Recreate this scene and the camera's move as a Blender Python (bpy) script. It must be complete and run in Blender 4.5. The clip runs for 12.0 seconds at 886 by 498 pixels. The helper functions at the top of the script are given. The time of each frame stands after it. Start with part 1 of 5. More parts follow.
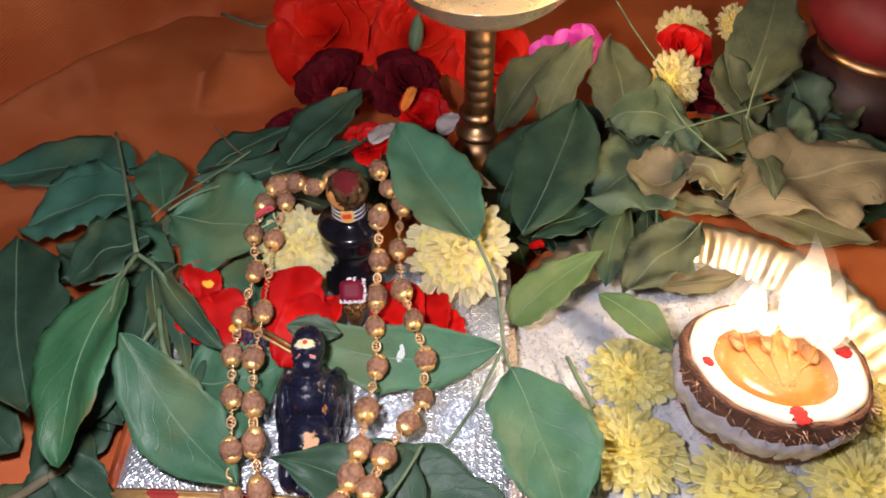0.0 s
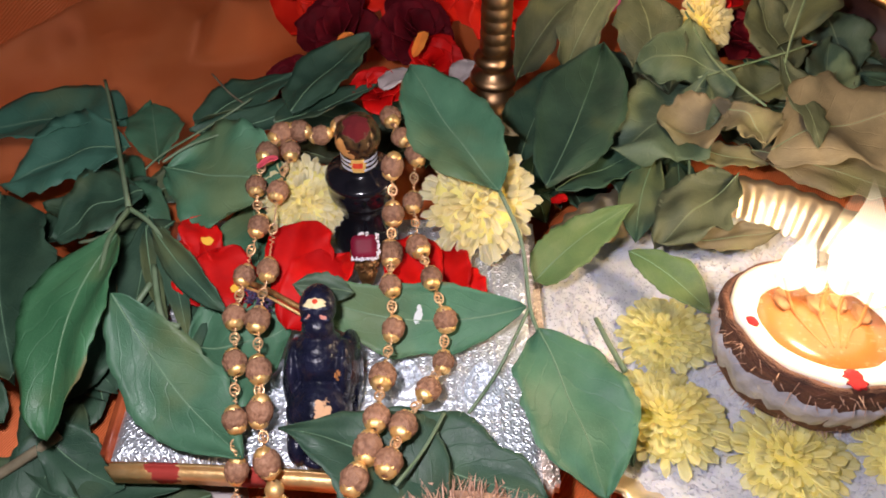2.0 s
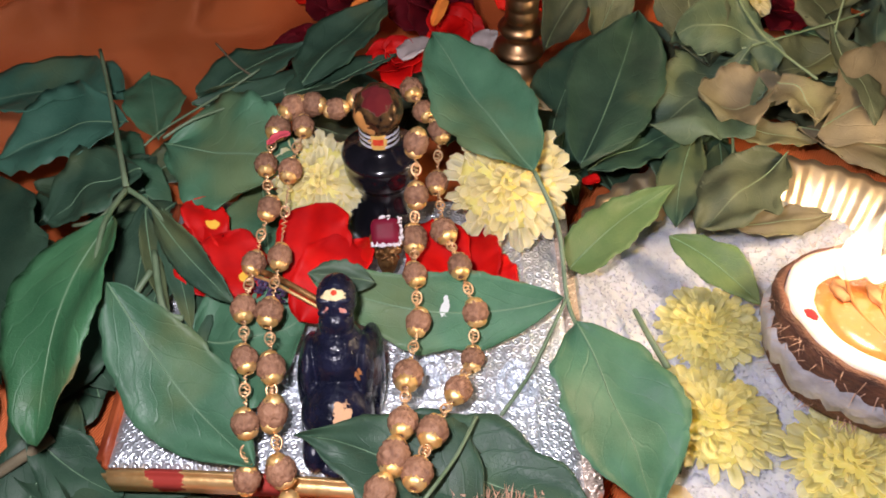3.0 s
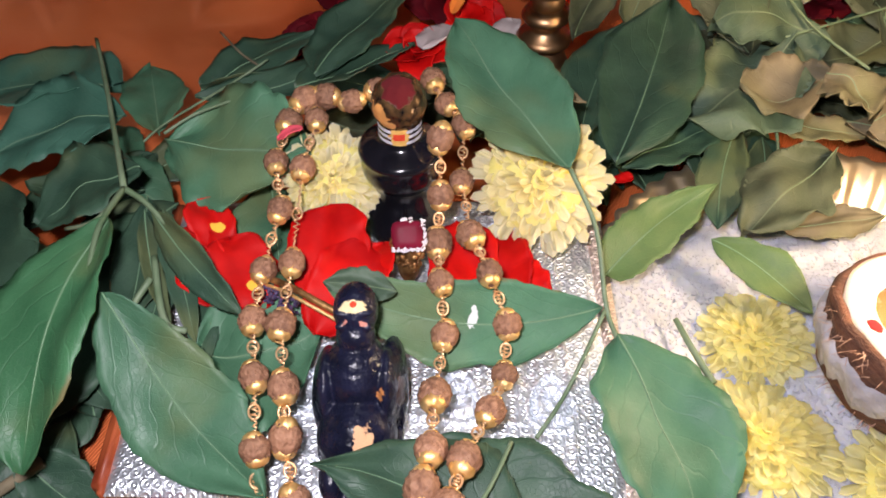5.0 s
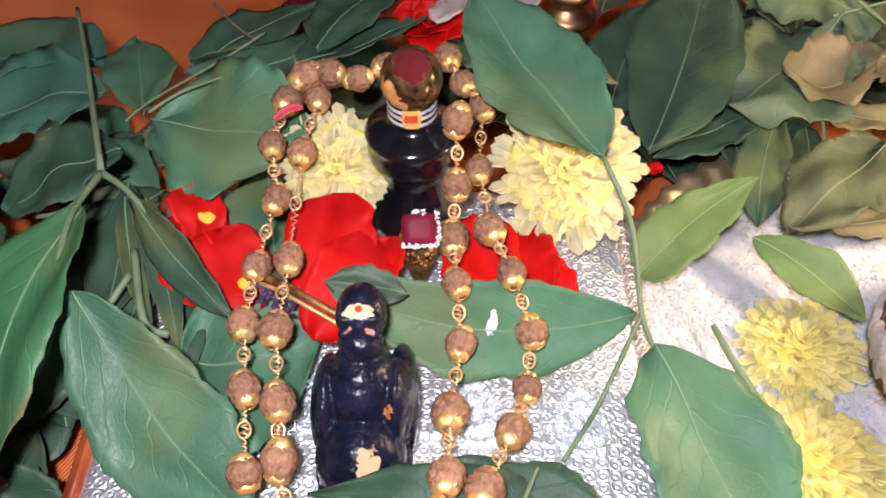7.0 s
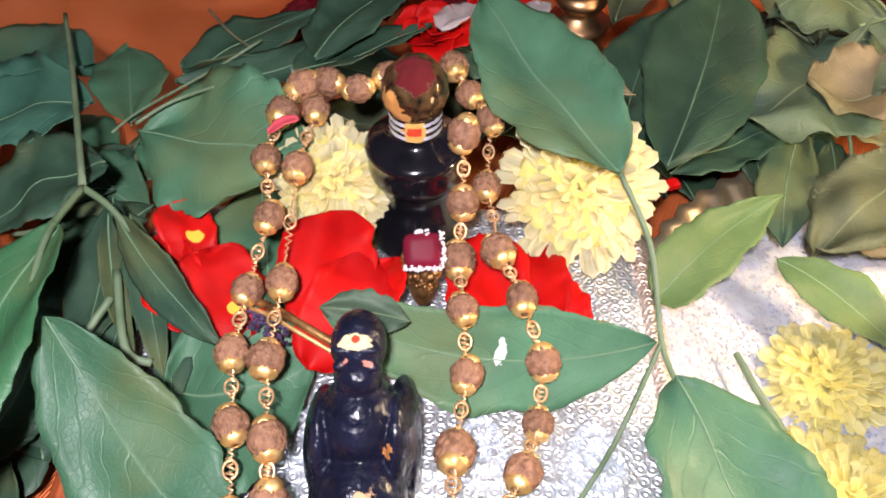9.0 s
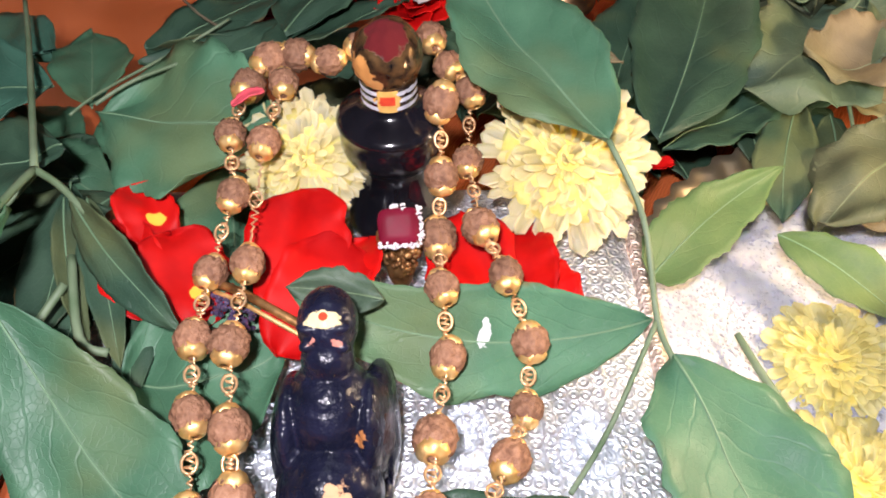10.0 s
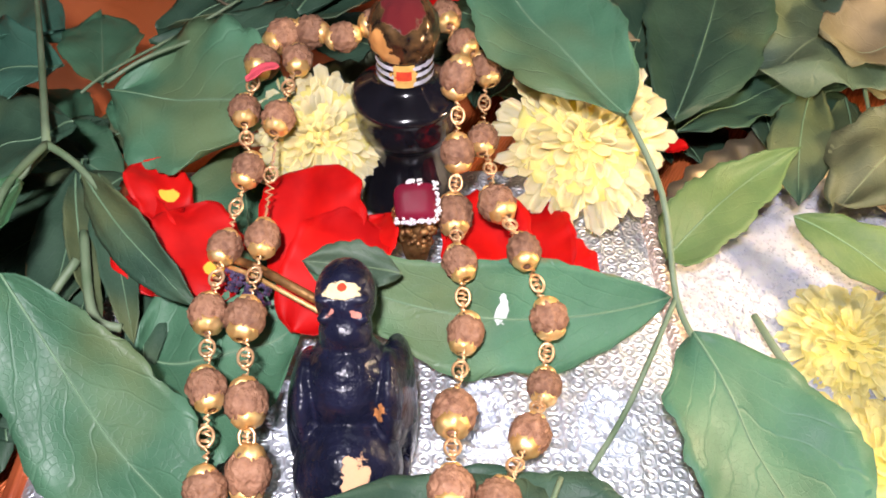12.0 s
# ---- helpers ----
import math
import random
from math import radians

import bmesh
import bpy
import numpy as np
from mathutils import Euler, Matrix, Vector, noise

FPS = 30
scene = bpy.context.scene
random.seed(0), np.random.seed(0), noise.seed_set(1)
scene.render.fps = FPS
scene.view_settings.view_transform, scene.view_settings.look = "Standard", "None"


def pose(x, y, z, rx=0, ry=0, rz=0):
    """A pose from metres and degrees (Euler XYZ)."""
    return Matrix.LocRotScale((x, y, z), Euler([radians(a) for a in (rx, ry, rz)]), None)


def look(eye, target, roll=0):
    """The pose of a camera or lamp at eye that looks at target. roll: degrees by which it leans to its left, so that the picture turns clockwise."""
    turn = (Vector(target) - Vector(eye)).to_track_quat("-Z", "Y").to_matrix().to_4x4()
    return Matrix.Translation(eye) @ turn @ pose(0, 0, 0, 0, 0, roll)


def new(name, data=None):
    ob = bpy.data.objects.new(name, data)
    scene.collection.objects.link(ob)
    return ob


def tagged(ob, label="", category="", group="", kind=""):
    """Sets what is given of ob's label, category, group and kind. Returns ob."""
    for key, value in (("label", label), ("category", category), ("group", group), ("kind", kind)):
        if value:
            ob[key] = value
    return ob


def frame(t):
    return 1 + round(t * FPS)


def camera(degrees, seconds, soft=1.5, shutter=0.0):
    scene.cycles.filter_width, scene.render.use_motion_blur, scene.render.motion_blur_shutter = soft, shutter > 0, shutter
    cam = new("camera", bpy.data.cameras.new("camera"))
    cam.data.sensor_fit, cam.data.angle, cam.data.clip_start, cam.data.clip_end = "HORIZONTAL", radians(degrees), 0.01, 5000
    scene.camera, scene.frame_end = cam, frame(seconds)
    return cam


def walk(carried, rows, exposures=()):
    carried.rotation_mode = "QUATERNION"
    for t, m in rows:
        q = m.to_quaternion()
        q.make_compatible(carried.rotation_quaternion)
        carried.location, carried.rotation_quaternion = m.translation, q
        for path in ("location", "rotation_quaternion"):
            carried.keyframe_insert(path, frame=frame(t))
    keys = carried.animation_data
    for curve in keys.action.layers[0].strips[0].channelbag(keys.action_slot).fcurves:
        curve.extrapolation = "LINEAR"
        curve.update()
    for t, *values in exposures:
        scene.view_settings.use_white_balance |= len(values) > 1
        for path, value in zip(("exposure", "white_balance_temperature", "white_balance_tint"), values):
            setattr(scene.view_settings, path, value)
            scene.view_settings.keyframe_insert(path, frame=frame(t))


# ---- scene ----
cam = camera(56.3, 12.0, 1.8)
METRES, EYE, TILT, LEAN, TURN = 0.16, 0.32, -45.0, 0.0, 0.0
ROWS = [
    (0.0, 0.0, 0.0, 0.0, 0.0, -0.0, -0.0),
    (0.5, -0.0047, 0.0351, -0.0042, -0.08, -0.5, -0.03),
    (1.0, -0.0109, 0.0696, -0.0108, -0.26, -0.94, 0.16),
    (1.5, -0.0255, 0.1118, -0.0241, -0.06, -1.37, 0.35),
    (2.0, -0.0504, 0.1788, -0.0409, -0.06, -2.14, 0.3),
    (2.5, -0.0813, 0.2758, -0.0493, -0.03, -3.12, 0.05),
    (3.0, -0.1137, 0.355, -0.0381, -0.09, -3.46, 0.15),
    (3.5, -0.1298, 0.3938, -0.0353, -0.17, -3.46, 0.17),
    (5.5, -0.1727, 0.5697, -0.0333, 0.15, -3.81, 0.1),
    (6.0, -0.1826, 0.63, -0.0355, 0.07, -4.14, -0.2),
    (6.5, -0.1927, 0.6653, -0.0356, 0.0, -4.29, -0.49),
    (8.5, -0.1964, 0.7726, -0.0183, -0.0, -4.31, -0.6),
    (9.0, -0.1974, 0.7966, -0.0217, 0.25, -3.54, -0.83),
    (9.5, -0.1903, 0.8344, -0.0554, 0.29, -2.8, -0.75),
    (10.0, -0.168, 0.8846, -0.0855, -0.01, -2.58, 0.44),
    (10.5, -0.1773, 0.8915, -0.1008, -0.24, -2.45, 0.52),
    (11.0, -0.1862, 0.8927, -0.1087, -0.21, -2.47, 0.46),
    (11.5, -0.1934, 0.8921, -0.1173, 0.01, -2.47, 0.26),
    (12.0, -0.1942, 0.8963, -0.1233, -0.04, -2.51, 0.27),
]
walk(cam, [(t, pose(0, 0, EYE, TILT, LEAN, TURN) @ pose(METRES * x, METRES * y, METRES * z, 90 + pitch, roll, yaw)) for t, x, y, z, yaw, pitch, roll in ROWS],
     exposures=[(0, -0.24), (0.6, -0.34), (3.5, -0.14), (6.5, 0.14), (8.5, 0.32), (12, 0.36)])

# ---- light ----
world = bpy.data.worlds.new("room_dark")
scene.world = world
world.use_nodes = True
world.node_tree.nodes["Background"].inputs[0].default_value = (0.55, 0.6, 0.7, 1)
world.node_tree.nodes["Background"].inputs[1].default_value = 0.005


def point_lamp(name, place, watts, colour, radius):
    data = bpy.data.lights.new(name, "POINT")
    data.energy, data.color, data.shadow_soft_size = watts, colour, radius
    ob = new(name, data)
    ob.location = place
    return ob


point_lamp("phone_torch", (-0.044, 0.058, 0.287), 4.75, (1.0, 0.94, 1.03), 0.009)
point_lamp("flame_light", (0.145, 0.222, 0.100), 0.82, (1.0, 0.74, 0.48), 0.010)
point_lamp("wick_light", (0.071, 0.378, 0.149), 0.75, (1.0, 0.68, 0.38), 0.006)

# Unseen lamp added overhead for ambient fill and the foil's sheen.
fill_data = bpy.data.lights.new("overhead_fill", "AREA")
fill_data.shape, fill_data.size, fill_data.size_y, fill_data.energy, fill_data.color = "RECTANGLE", 1.2, 0.12, 4, (0.86, 0.93, 1.0)
fill_lamp = new("overhead_fill", fill_data)
fill_lamp.matrix_basis = look((0.15, 1.15, 2.0), (0, 0.2, 0))


# ---- materials ----
def mat(name, colours, rough=0.5, metal=0.0, scale=60.0, bump=0.2, bump_scale=400.0, depth=0.0004, spec=0.5, sheen=0.0, vary=0.0, trans=0.0, coat=0.0, stretch=(1, 1, 1), rough_vary=0.1):
    """Two or three colours mixed by noise at two scales, with fine relief."""
    m = bpy.data.materials.new(name)
    m.use_nodes = True
    nt = m.node_tree
    n, l = nt.nodes, nt.links
    b = n["Principled BSDF"]
    tc = n.new("ShaderNodeTexCoord")
    mp = n.new("ShaderNodeMapping")
    mp.inputs["Scale"].default_value = stretch
    l.new(tc.outputs["Object"], mp.inputs["Vector"])
    a = n.new("ShaderNodeTexNoise")
    a.inputs["Scale"].default_value, a.inputs["Detail"].default_value = scale, 5
    l.new(mp.outputs[0], a.inputs["Vector"])
    ramp = n.new("ShaderNodeValToRGB")
    ramp.color_ramp.elements[0].position, ramp.color_ramp.elements[1].position = 0.32, 0.7
    ramp.color_ramp.elements[0].color = (*colours[0], 1)
    ramp.color_ramp.elements[1].color = (*colours[-1], 1)
    for i, c in enumerate(colours[1:-1]):
        e = ramp.color_ramp.elements.new(0.32 + 0.38 * (i + 1) / (len(colours) - 1))
        e.color = (*c, 1)
    l.new(a.outputs["Fac"], ramp.inputs[0])
    col = ramp.outputs[0]
    if vary:
        info = n.new("ShaderNodeObjectInfo")
        hsv = n.new("ShaderNodeHueSaturation")
        mr = n.new("ShaderNodeMapRange")
        mr.inputs["To Min"].default_value, mr.inputs["To Max"].default_value = 1 - vary, 1 + vary
        l.new(info.outputs["Random"], mr.inputs["Value"])
        l.new(mr.outputs[0], hsv.inputs["Value"])
        l.new(col, hsv.inputs["Color"])
        col = hsv.outputs[0]
    l.new(col, b.inputs["Base Color"])
    f = n.new("ShaderNodeTexNoise")
    f.inputs["Scale"].default_value, f.inputs["Detail"].default_value = bump_scale, 4
    l.new(mp.outputs[0], f.inputs["Vector"])
    bm_ = n.new("ShaderNodeBump")
    bm_.inputs["Strength"].default_value, bm_.inputs["Distance"].default_value = bump, depth
    l.new(f.outputs["Fac"], bm_.inputs["Height"])
    l.new(bm_.outputs[0], b.inputs["Normal"])
    rr = n.new("ShaderNodeMapRange")
    rr.inputs["To Min"].default_value, rr.inputs["To Max"].default_value = max(rough - rough_vary, 0.02), min(rough + rough_vary, 1)
    l.new(f.outputs["Fac"], rr.inputs["Value"])
    l.new(rr.outputs[0], b.inputs["Roughness"])
    b.inputs["Metallic"].default_value = metal
    b.inputs["Specular IOR Level"].default_value = spec
    b.inputs["Transmission Weight"].default_value = trans
    b.inputs["Coat Weight"].default_value = coat
    b.inputs["Sheen Weight"].default_value = sheen
    return m


def blotch(m, place, radius, colour, rough=0.85, ragged=0.6, grain=250.0, flat=(1, 1, 1)):
    """Adds a ragged blotch of paste or paint round a place, in the thing's own coordinates."""
    nt = m.node_tree
    n, l = nt.nodes, nt.links
    b = n["Principled BSDF"]
    tc = n.new("ShaderNodeTexCoord")
    sub = n.new("ShaderNodeVectorMath")
    sub.operation = "SUBTRACT"
    sub.inputs[1].default_value = place
    l.new(tc.outputs["Object"], sub.inputs[0])
    mul = n.new("ShaderNodeVectorMath")
    mul.operation = "MULTIPLY"
    mul.inputs[1].default_value = flat
    l.new(sub.outputs[0], mul.inputs[0])
    ln = n.new("ShaderNodeVectorMath")
    ln.operation = "LENGTH"
    l.new(mul.outputs[0], ln.inputs[0])
    ns = n.new("ShaderNodeTexNoise")
    ns.inputs["Scale"].default_value, ns.inputs["Detail"].default_value = grain, 3
    l.new(tc.outputs["Object"], ns.inputs["Vector"])
    ma = n.new("ShaderNodeMath")
    ma.operation = "MULTIPLY_ADD"
    ma.inputs[1].default_value = radius * ragged * 2
    l.new(ns.outputs["Fac"], ma.inputs[0])
    l.new(ln.outputs["Value"], ma.inputs[2])
    step = n.new("ShaderNodeMapRange")
    step.inputs["From Min"].default_value = radius * (1 + ragged) * 1.02
    step.inputs["From Max"].default_value = radius * (1 + ragged) * 0.96
    l.new(ma.outputs[0], step.inputs["Value"])
    for key, value in (("Base Color", (*colour, 1)), ("Roughness", rough), ("Metallic", 0.0)):
        mix = n.new("ShaderNodeMix")
        mix.data_type = "RGBA" if key == "Base Color" else "FLOAT"
        ia, ib, out = (6, 7, 2) if key == "Base Color" else (2, 3, 0)
        old = b.inputs[key].links[0].from_socket if b.inputs[key].links else None
        if old:
            l.new(old, mix.inputs[ia])
        else:
            mix.inputs[ia].default_value = b.inputs[key].default_value
        mix.inputs[ib].default_value = value
        l.new(step.outputs[0], mix.inputs[0])
        l.new(mix.outputs[out], b.inputs[key])
    return m


def leaf_mat(name, dark, light, vein, rough=0.42, turn=(0.16, 0.17, 0.06)):
    """A leaf: mottled green with a second tint, faint side veins, fine net of veinlets, browned patches at the margin."""
    m = mat(name, (dark, light), rough=rough, scale=55, bump=0.35, bump_scale=260, depth=0.0005, spec=0.32, vary=0.2, rough_vary=0.14)
    nt = m.node_tree
    n, l = nt.nodes, nt.links
    b = n["Principled BSDF"]
    uv = n.new("ShaderNodeUVMap")
    sep = n.new("ShaderNodeSeparateXYZ")
    l.new(uv.outputs[0], sep.inputs[0])
    tc = n.new("ShaderNodeTexCoord")
    info = n.new("ShaderNodeObjectInfo")
    shift = n.new("ShaderNodeVectorMath")
    shift.operation = "MULTIPLY_ADD"
    l.new(info.outputs["Random"], shift.inputs[0])
    shift.inputs[1].default_value = (3.0, 5.0, 7.0)
    l.new(tc.outputs["Object"], shift.inputs[2])

    def calc(op, a, c, d=None):
        k = n.new("ShaderNodeMath")
        k.operation = op
        for i, v in enumerate((a, c, d)):
            if v is None:
                continue
            if isinstance(v, (int, float)):
                k.inputs[i].default_value = v
            else:
                l.new(v, k.inputs[i])
        return k.outputs[0]

    def cloud(scale, detail):
        k = n.new("ShaderNodeTexNoise")
        k.inputs["Scale"].default_value, k.inputs["Detail"].default_value = scale, detail
        l.new(shift.outputs[0], k.inputs["Vector"])
        return k.outputs["Fac"]

    def window(value, low, high):
        k = n.new("ShaderNodeMapRange")
        k.interpolation_type = "SMOOTHSTEP"
        k.inputs["From Min"].default_value, k.inputs["From Max"].default_value = low, high
        l.new(value, k.inputs["Value"])
        return k.outputs[0]

    def tint(factor, colour):
        mix = n.new("ShaderNodeMix")
        mix.data_type = "RGBA"
        l.new(b.inputs["Base Color"].links[0].from_socket, mix.inputs[6])
        mix.inputs[7].default_value = (*colour, 1)
        l.new(factor, mix.inputs[0])
        l.new(mix.outputs[2], b.inputs["Base Color"])
    across = calc("ABSOLUTE", calc("SUBTRACT", sep.outputs[0], 0.5), 0.0)
    broad = cloud(22, 3)
    tint(calc("MULTIPLY", window(broad, 0.5, 0.72), 0.5), turn)
    tint(calc("MULTIPLY", window(cloud(38, 5), 0.54, 0.68), 0.28), [0.75 * v for v in dark])
    wave = n.new("ShaderNodeTexNoise")
    wave.inputs["Scale"].default_value = 5
    l.new(uv.outputs[0], wave.inputs["Vector"])
    along = calc("MULTIPLY_ADD", across, -0.75, calc("MULTIPLY_ADD", wave.outputs["Fac"], 0.16, sep.outputs[1]))
    saw = calc("ABSOLUTE", calc("SUBTRACT", calc("FRACT", calc("MULTIPLY", along, 6.5), 0.0), 0.5), 0.0)
    line = window(saw, 0.07, 0.0)
    rib = window(across, 0.022, 0.008)
    net = n.new("ShaderNodeTexVoronoi")
    net.feature = "DISTANCE_TO_EDGE"
    net.inputs["Scale"].default_value = 620
    l.new(shift.outputs[0], net.inputs["Vector"])
    mesh = window(net.outputs["Distance"], 0.10, 0.0)
    tint(calc("MAXIMUM", calc("MULTIPLY", calc("MULTIPLY", line, broad), 0.10), calc("MULTIPLY", rib, 0.3)), vein)
    tint(calc("MULTIPLY", mesh, 0.05), vein)
    edge = calc("MULTIPLY", window(calc("MULTIPLY_ADD", cloud(60, 4), 0.35, across), 0.68, 0.73), calc("MULTIPLY", window(cloud(14, 1), 0.5, 0.62), 0.7))
    tint(edge, (0.19, 0.12, 0.05))
    bump = b.inputs["Normal"].links[0].from_node
    second = n.new("ShaderNodeBump")
    second.inputs["Strength"].default_value, second.inputs["Distance"].default_value = 0.3, 0.0006
    second.invert = True
    l.new(calc("MAXIMUM", line, calc("MULTIPLY", mesh, 0.25)), second.inputs["Height"])
    l.new(bump.outputs[0], second.inputs["Normal"])
    l.new(second.outputs[0], b.inputs["Normal"])
    return m


LEAF = {
    "green": leaf_mat("leaf_green", (0.044, 0.122, 0.066), (0.084, 0.198, 0.112), (0.17, 0.26, 0.17), 0.48),
    "bright": leaf_mat("leaf_bright", (0.032, 0.120, 0.050), (0.060, 0.185, 0.080), (0.17, 0.3, 0.16), 0.48),
    "teal": leaf_mat("leaf_teal", (0.046, 0.135, 0.092), (0.082, 0.21, 0.145), (0.18, 0.3, 0.22), 0.46),
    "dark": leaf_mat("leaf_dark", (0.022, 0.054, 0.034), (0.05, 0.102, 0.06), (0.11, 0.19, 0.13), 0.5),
    "sage": leaf_mat("leaf_sage", (0.055, 0.095, 0.06), (0.1, 0.15, 0.095), (0.28, 0.32, 0.2), 0.55),
    "olive": leaf_mat("leaf_olive", (0.05, 0.065, 0.036), (0.1, 0.112, 0.062), (0.27, 0.27, 0.15), 0.6),
    "yellow": leaf_mat("leaf_yellowing", (0.06, 0.12, 0.042), (0.115, 0.17, 0.06), (0.24, 0.29, 0.14), 0.5),
    "dry": leaf_mat("leaf_dry", (0.1, 0.085, 0.05), (0.2, 0.16, 0.095), (0.32, 0.27, 0.17), 0.7),
}
LEAF["marked"] = blotch(leaf_mat("leaf_marked", (0.044, 0.122, 0.066), (0.084, 0.198, 0.112), (0.17, 0.26, 0.17), 0.48), (-0.007, 0.041, 0.0), 0.0016, (0.62, 0.66, 0.66), 0.7, 0.9, 500, (0.45, 1.1, 0))
WORDS = {"marked": "ash-marked green", "green": "fresh green", "bright": "bright light green", "teal": "bluish green", "dark": "dark green", "sage": "greyish green wilted",
         "olive": "dull olive wilted", "yellow": "yellowing green", "dry": "dry brownish curled"}
STEM = mat("stem_green", ((0.1, 0.16, 0.08), (0.19, 0.25, 0.15)), rough=0.55, scale=90)
RIB = mat("rib_pale", ((0.12, 0.22, 0.12), (0.2, 0.32, 0.19)), rough=0.5, scale=90)
def embossed(m, ring_scale, strength, depth):
    """Rows of small pressed rings with a boss in each, as bump."""
    nt = m.node_tree
    n, l = nt.nodes, nt.links
    b = n["Principled BSDF"]
    tc = n.new("ShaderNodeTexCoord")
    v = n.new("ShaderNodeTexVoronoi")
    v.voronoi_dimensions = "2D"
    v.inputs["Scale"].default_value, v.inputs["Randomness"].default_value = ring_scale, 0.22
    l.new(tc.outputs["Object"], v.inputs["Vector"])
    k = n.new("ShaderNodeMath")
    k.operation = "MULTIPLY"
    k.inputs[1].default_value = 14.5
    l.new(v.outputs["Distance"], k.inputs[0])
    c = n.new("ShaderNodeMath")
    c.operation = "COSINE"
    l.new(k.outputs[0], c.inputs[0])
    bump = n.new("ShaderNodeBump")
    bump.inputs["Strength"].default_value, bump.inputs["Distance"].default_value = strength, depth
    l.new(c.outputs[0], bump.inputs["Height"])
    l.new(b.inputs["Normal"].links[0].from_socket, bump.inputs["Normal"])
    l.new(bump.outputs[0], b.inputs["Normal"])
    return m


SILVER = mat("silver_foil", ((0.8, 0.85, 0.92), (0.9, 0.94, 1.0)), rough=0.44, metal=0.85, scale=80, bump=0.5, bump_scale=600, depth=0.0007)
embossed(SILVER, 300, 0.42, 0.0005)
ROSEFOIL = embossed(mat("rose_foil", ((0.82, 0.64, 0.52), (0.92, 0.79, 0.68)), rough=0.45, metal=0.65, scale=120, bump=0.7, bump_scale=380, depth=0.0008), 300, 0.7, 0.0005)
GOLD = mat("gold_plate", ((0.86, 0.5, 0.16), (1.0, 0.72, 0.34)), rough=0.48, metal=0.75, scale=300, bump=0.25, bump_scale=900, depth=0.0002)
COPPER = mat("copper_wire", ((0.82, 0.48, 0.24), (0.95, 0.66, 0.38)), rough=0.42, metal=0.75, scale=300)
BEAD = mat("seed_bead", ((0.19, 0.084, 0.045), (0.3, 0.147, 0.08), (0.38, 0.2, 0.118)), rough=0.7, scale=500, bump=0.9, bump_scale=900, depth=0.0008, vary=0.2)
BRASS = mat("brass", ((0.36, 0.2, 0.095), (0.52, 0.33, 0.18)), rough=0.4, metal=1.0, scale=70, bump=0.15, bump_scale=260)
PLATE = mat("gilt_plate", ((0.82, 0.62, 0.38), (0.92, 0.77, 0.54)), rough=0.36, metal=0.9, scale=70, bump=0.1)
SALT = mat("salt", ((0.6, 0.6, 0.62), (0.74, 0.74, 0.76)), rough=0.6, scale=120, bump=0.25, bump_scale=500, depth=0.0010, spec=0.6)
MUM = mat("mum_yellow", ((0.94, 0.79, 0.17), (0.97, 0.88, 0.3)), rough=0.65, scale=160, bump=0.3, vary=0.06)
MUMPALE = mat("mum_pale", ((0.92, 0.76, 0.24), (0.96, 0.85, 0.40)), rough=0.65, scale=90, bump=0.3, vary=0.05)
MUMCORE = mat("mum_core", ((0.88, 0.72, 0.16), (0.94, 0.8, 0.26)), rough=0.7, scale=400, bump=0.6)
RED = mat("petal_red", ((0.34, 0.002, 0.003), (0.62, 0.006, 0.004)), rough=0.55, scale=70, bump=0.35, bump_scale=200, vary=0.15, spec=0.15)
CRIMSON = mat("petal_crimson", ((0.05, 0.002, 0.005), (0.13, 0.004, 0.009)), rough=0.75, scale=70, bump=0.4, bump_scale=200, vary=0.25, spec=0.12)
WHITEPETAL = mat("petal_white", ((0.36, 0.28, 0.27), (0.58, 0.52, 0.5)), rough=0.6, scale=70)
HIBISCUS = mat("hibiscus_red", ((0.6, 0.008, 0.005), (0.8, 0.03, 0.012)), rough=0.5, scale=40, bump=0.3, bump_scale=120, vary=0.1, spec=0.08)
MAGENTA = mat("petal_magenta", ((0.5, 0.02, 0.3), (0.75, 0.08, 0.5)), rough=0.5, scale=70, vary=0.1)
ORANGE = mat("petal_orange", ((0.7, 0.16, 0.02), (0.85, 0.28, 0.04)), rough=0.5, scale=90)
SHELL = mat("coconut_shell", ((0.05, 0.018, 0.01), (0.16, 0.06, 0.03)), rough=0.75, scale=120, bump=0.9, bump_scale=500, depth=0.0015, stretch=(1, 1, 4))
HUSK = mat("coconut_fibre", ((0.34, 0.18, 0.115), (0.6, 0.38, 0.27)), rough=0.85, scale=200, bump=0.6)
PITH = mat("husk_pith", ((0.26, 0.25, 0.27), (0.5, 0.49, 0.52)), rough=0.9, scale=90, bump=0.9, bump_scale=260, depth=0.0015)
FLESH = mat("coconut_flesh", ((0.78, 0.66, 0.55), (0.88, 0.8, 0.7)), rough=0.45, scale=90, bump=0.15)
OIL = mat("ghee", ((0.38, 0.125, 0.03), (0.45, 0.17, 0.05)), rough=0.25, scale=20, bump=0.05, coat=0.15)
KUMKUM = mat("kumkum", ((0.28, 0.004, 0.006), (0.45, 0.012, 0.012)), rough=0.9, scale=300, bump=0.7)
WICK = mat("cotton_wick", ((0.34, 0.12, 0.03), (0.44, 0.18, 0.05)), rough=0.9, scale=200, bump=0.6)
POTRED = mat("pot_red_cloth", ((0.11, 0.002, 0.005), (0.19, 0.005, 0.01)), rough=0.65, scale=50, bump=0.3)
CLAY = mat("pot_clay", ((0.02, 0.006, 0.005), (0.045, 0.014, 0.01)), rough=0.6, scale=60)
GEM = mat("gem_red", ((0.12, 0.003, 0.014), (0.2, 0.007, 0.03)), rough=0.55, scale=90, spec=0.2)
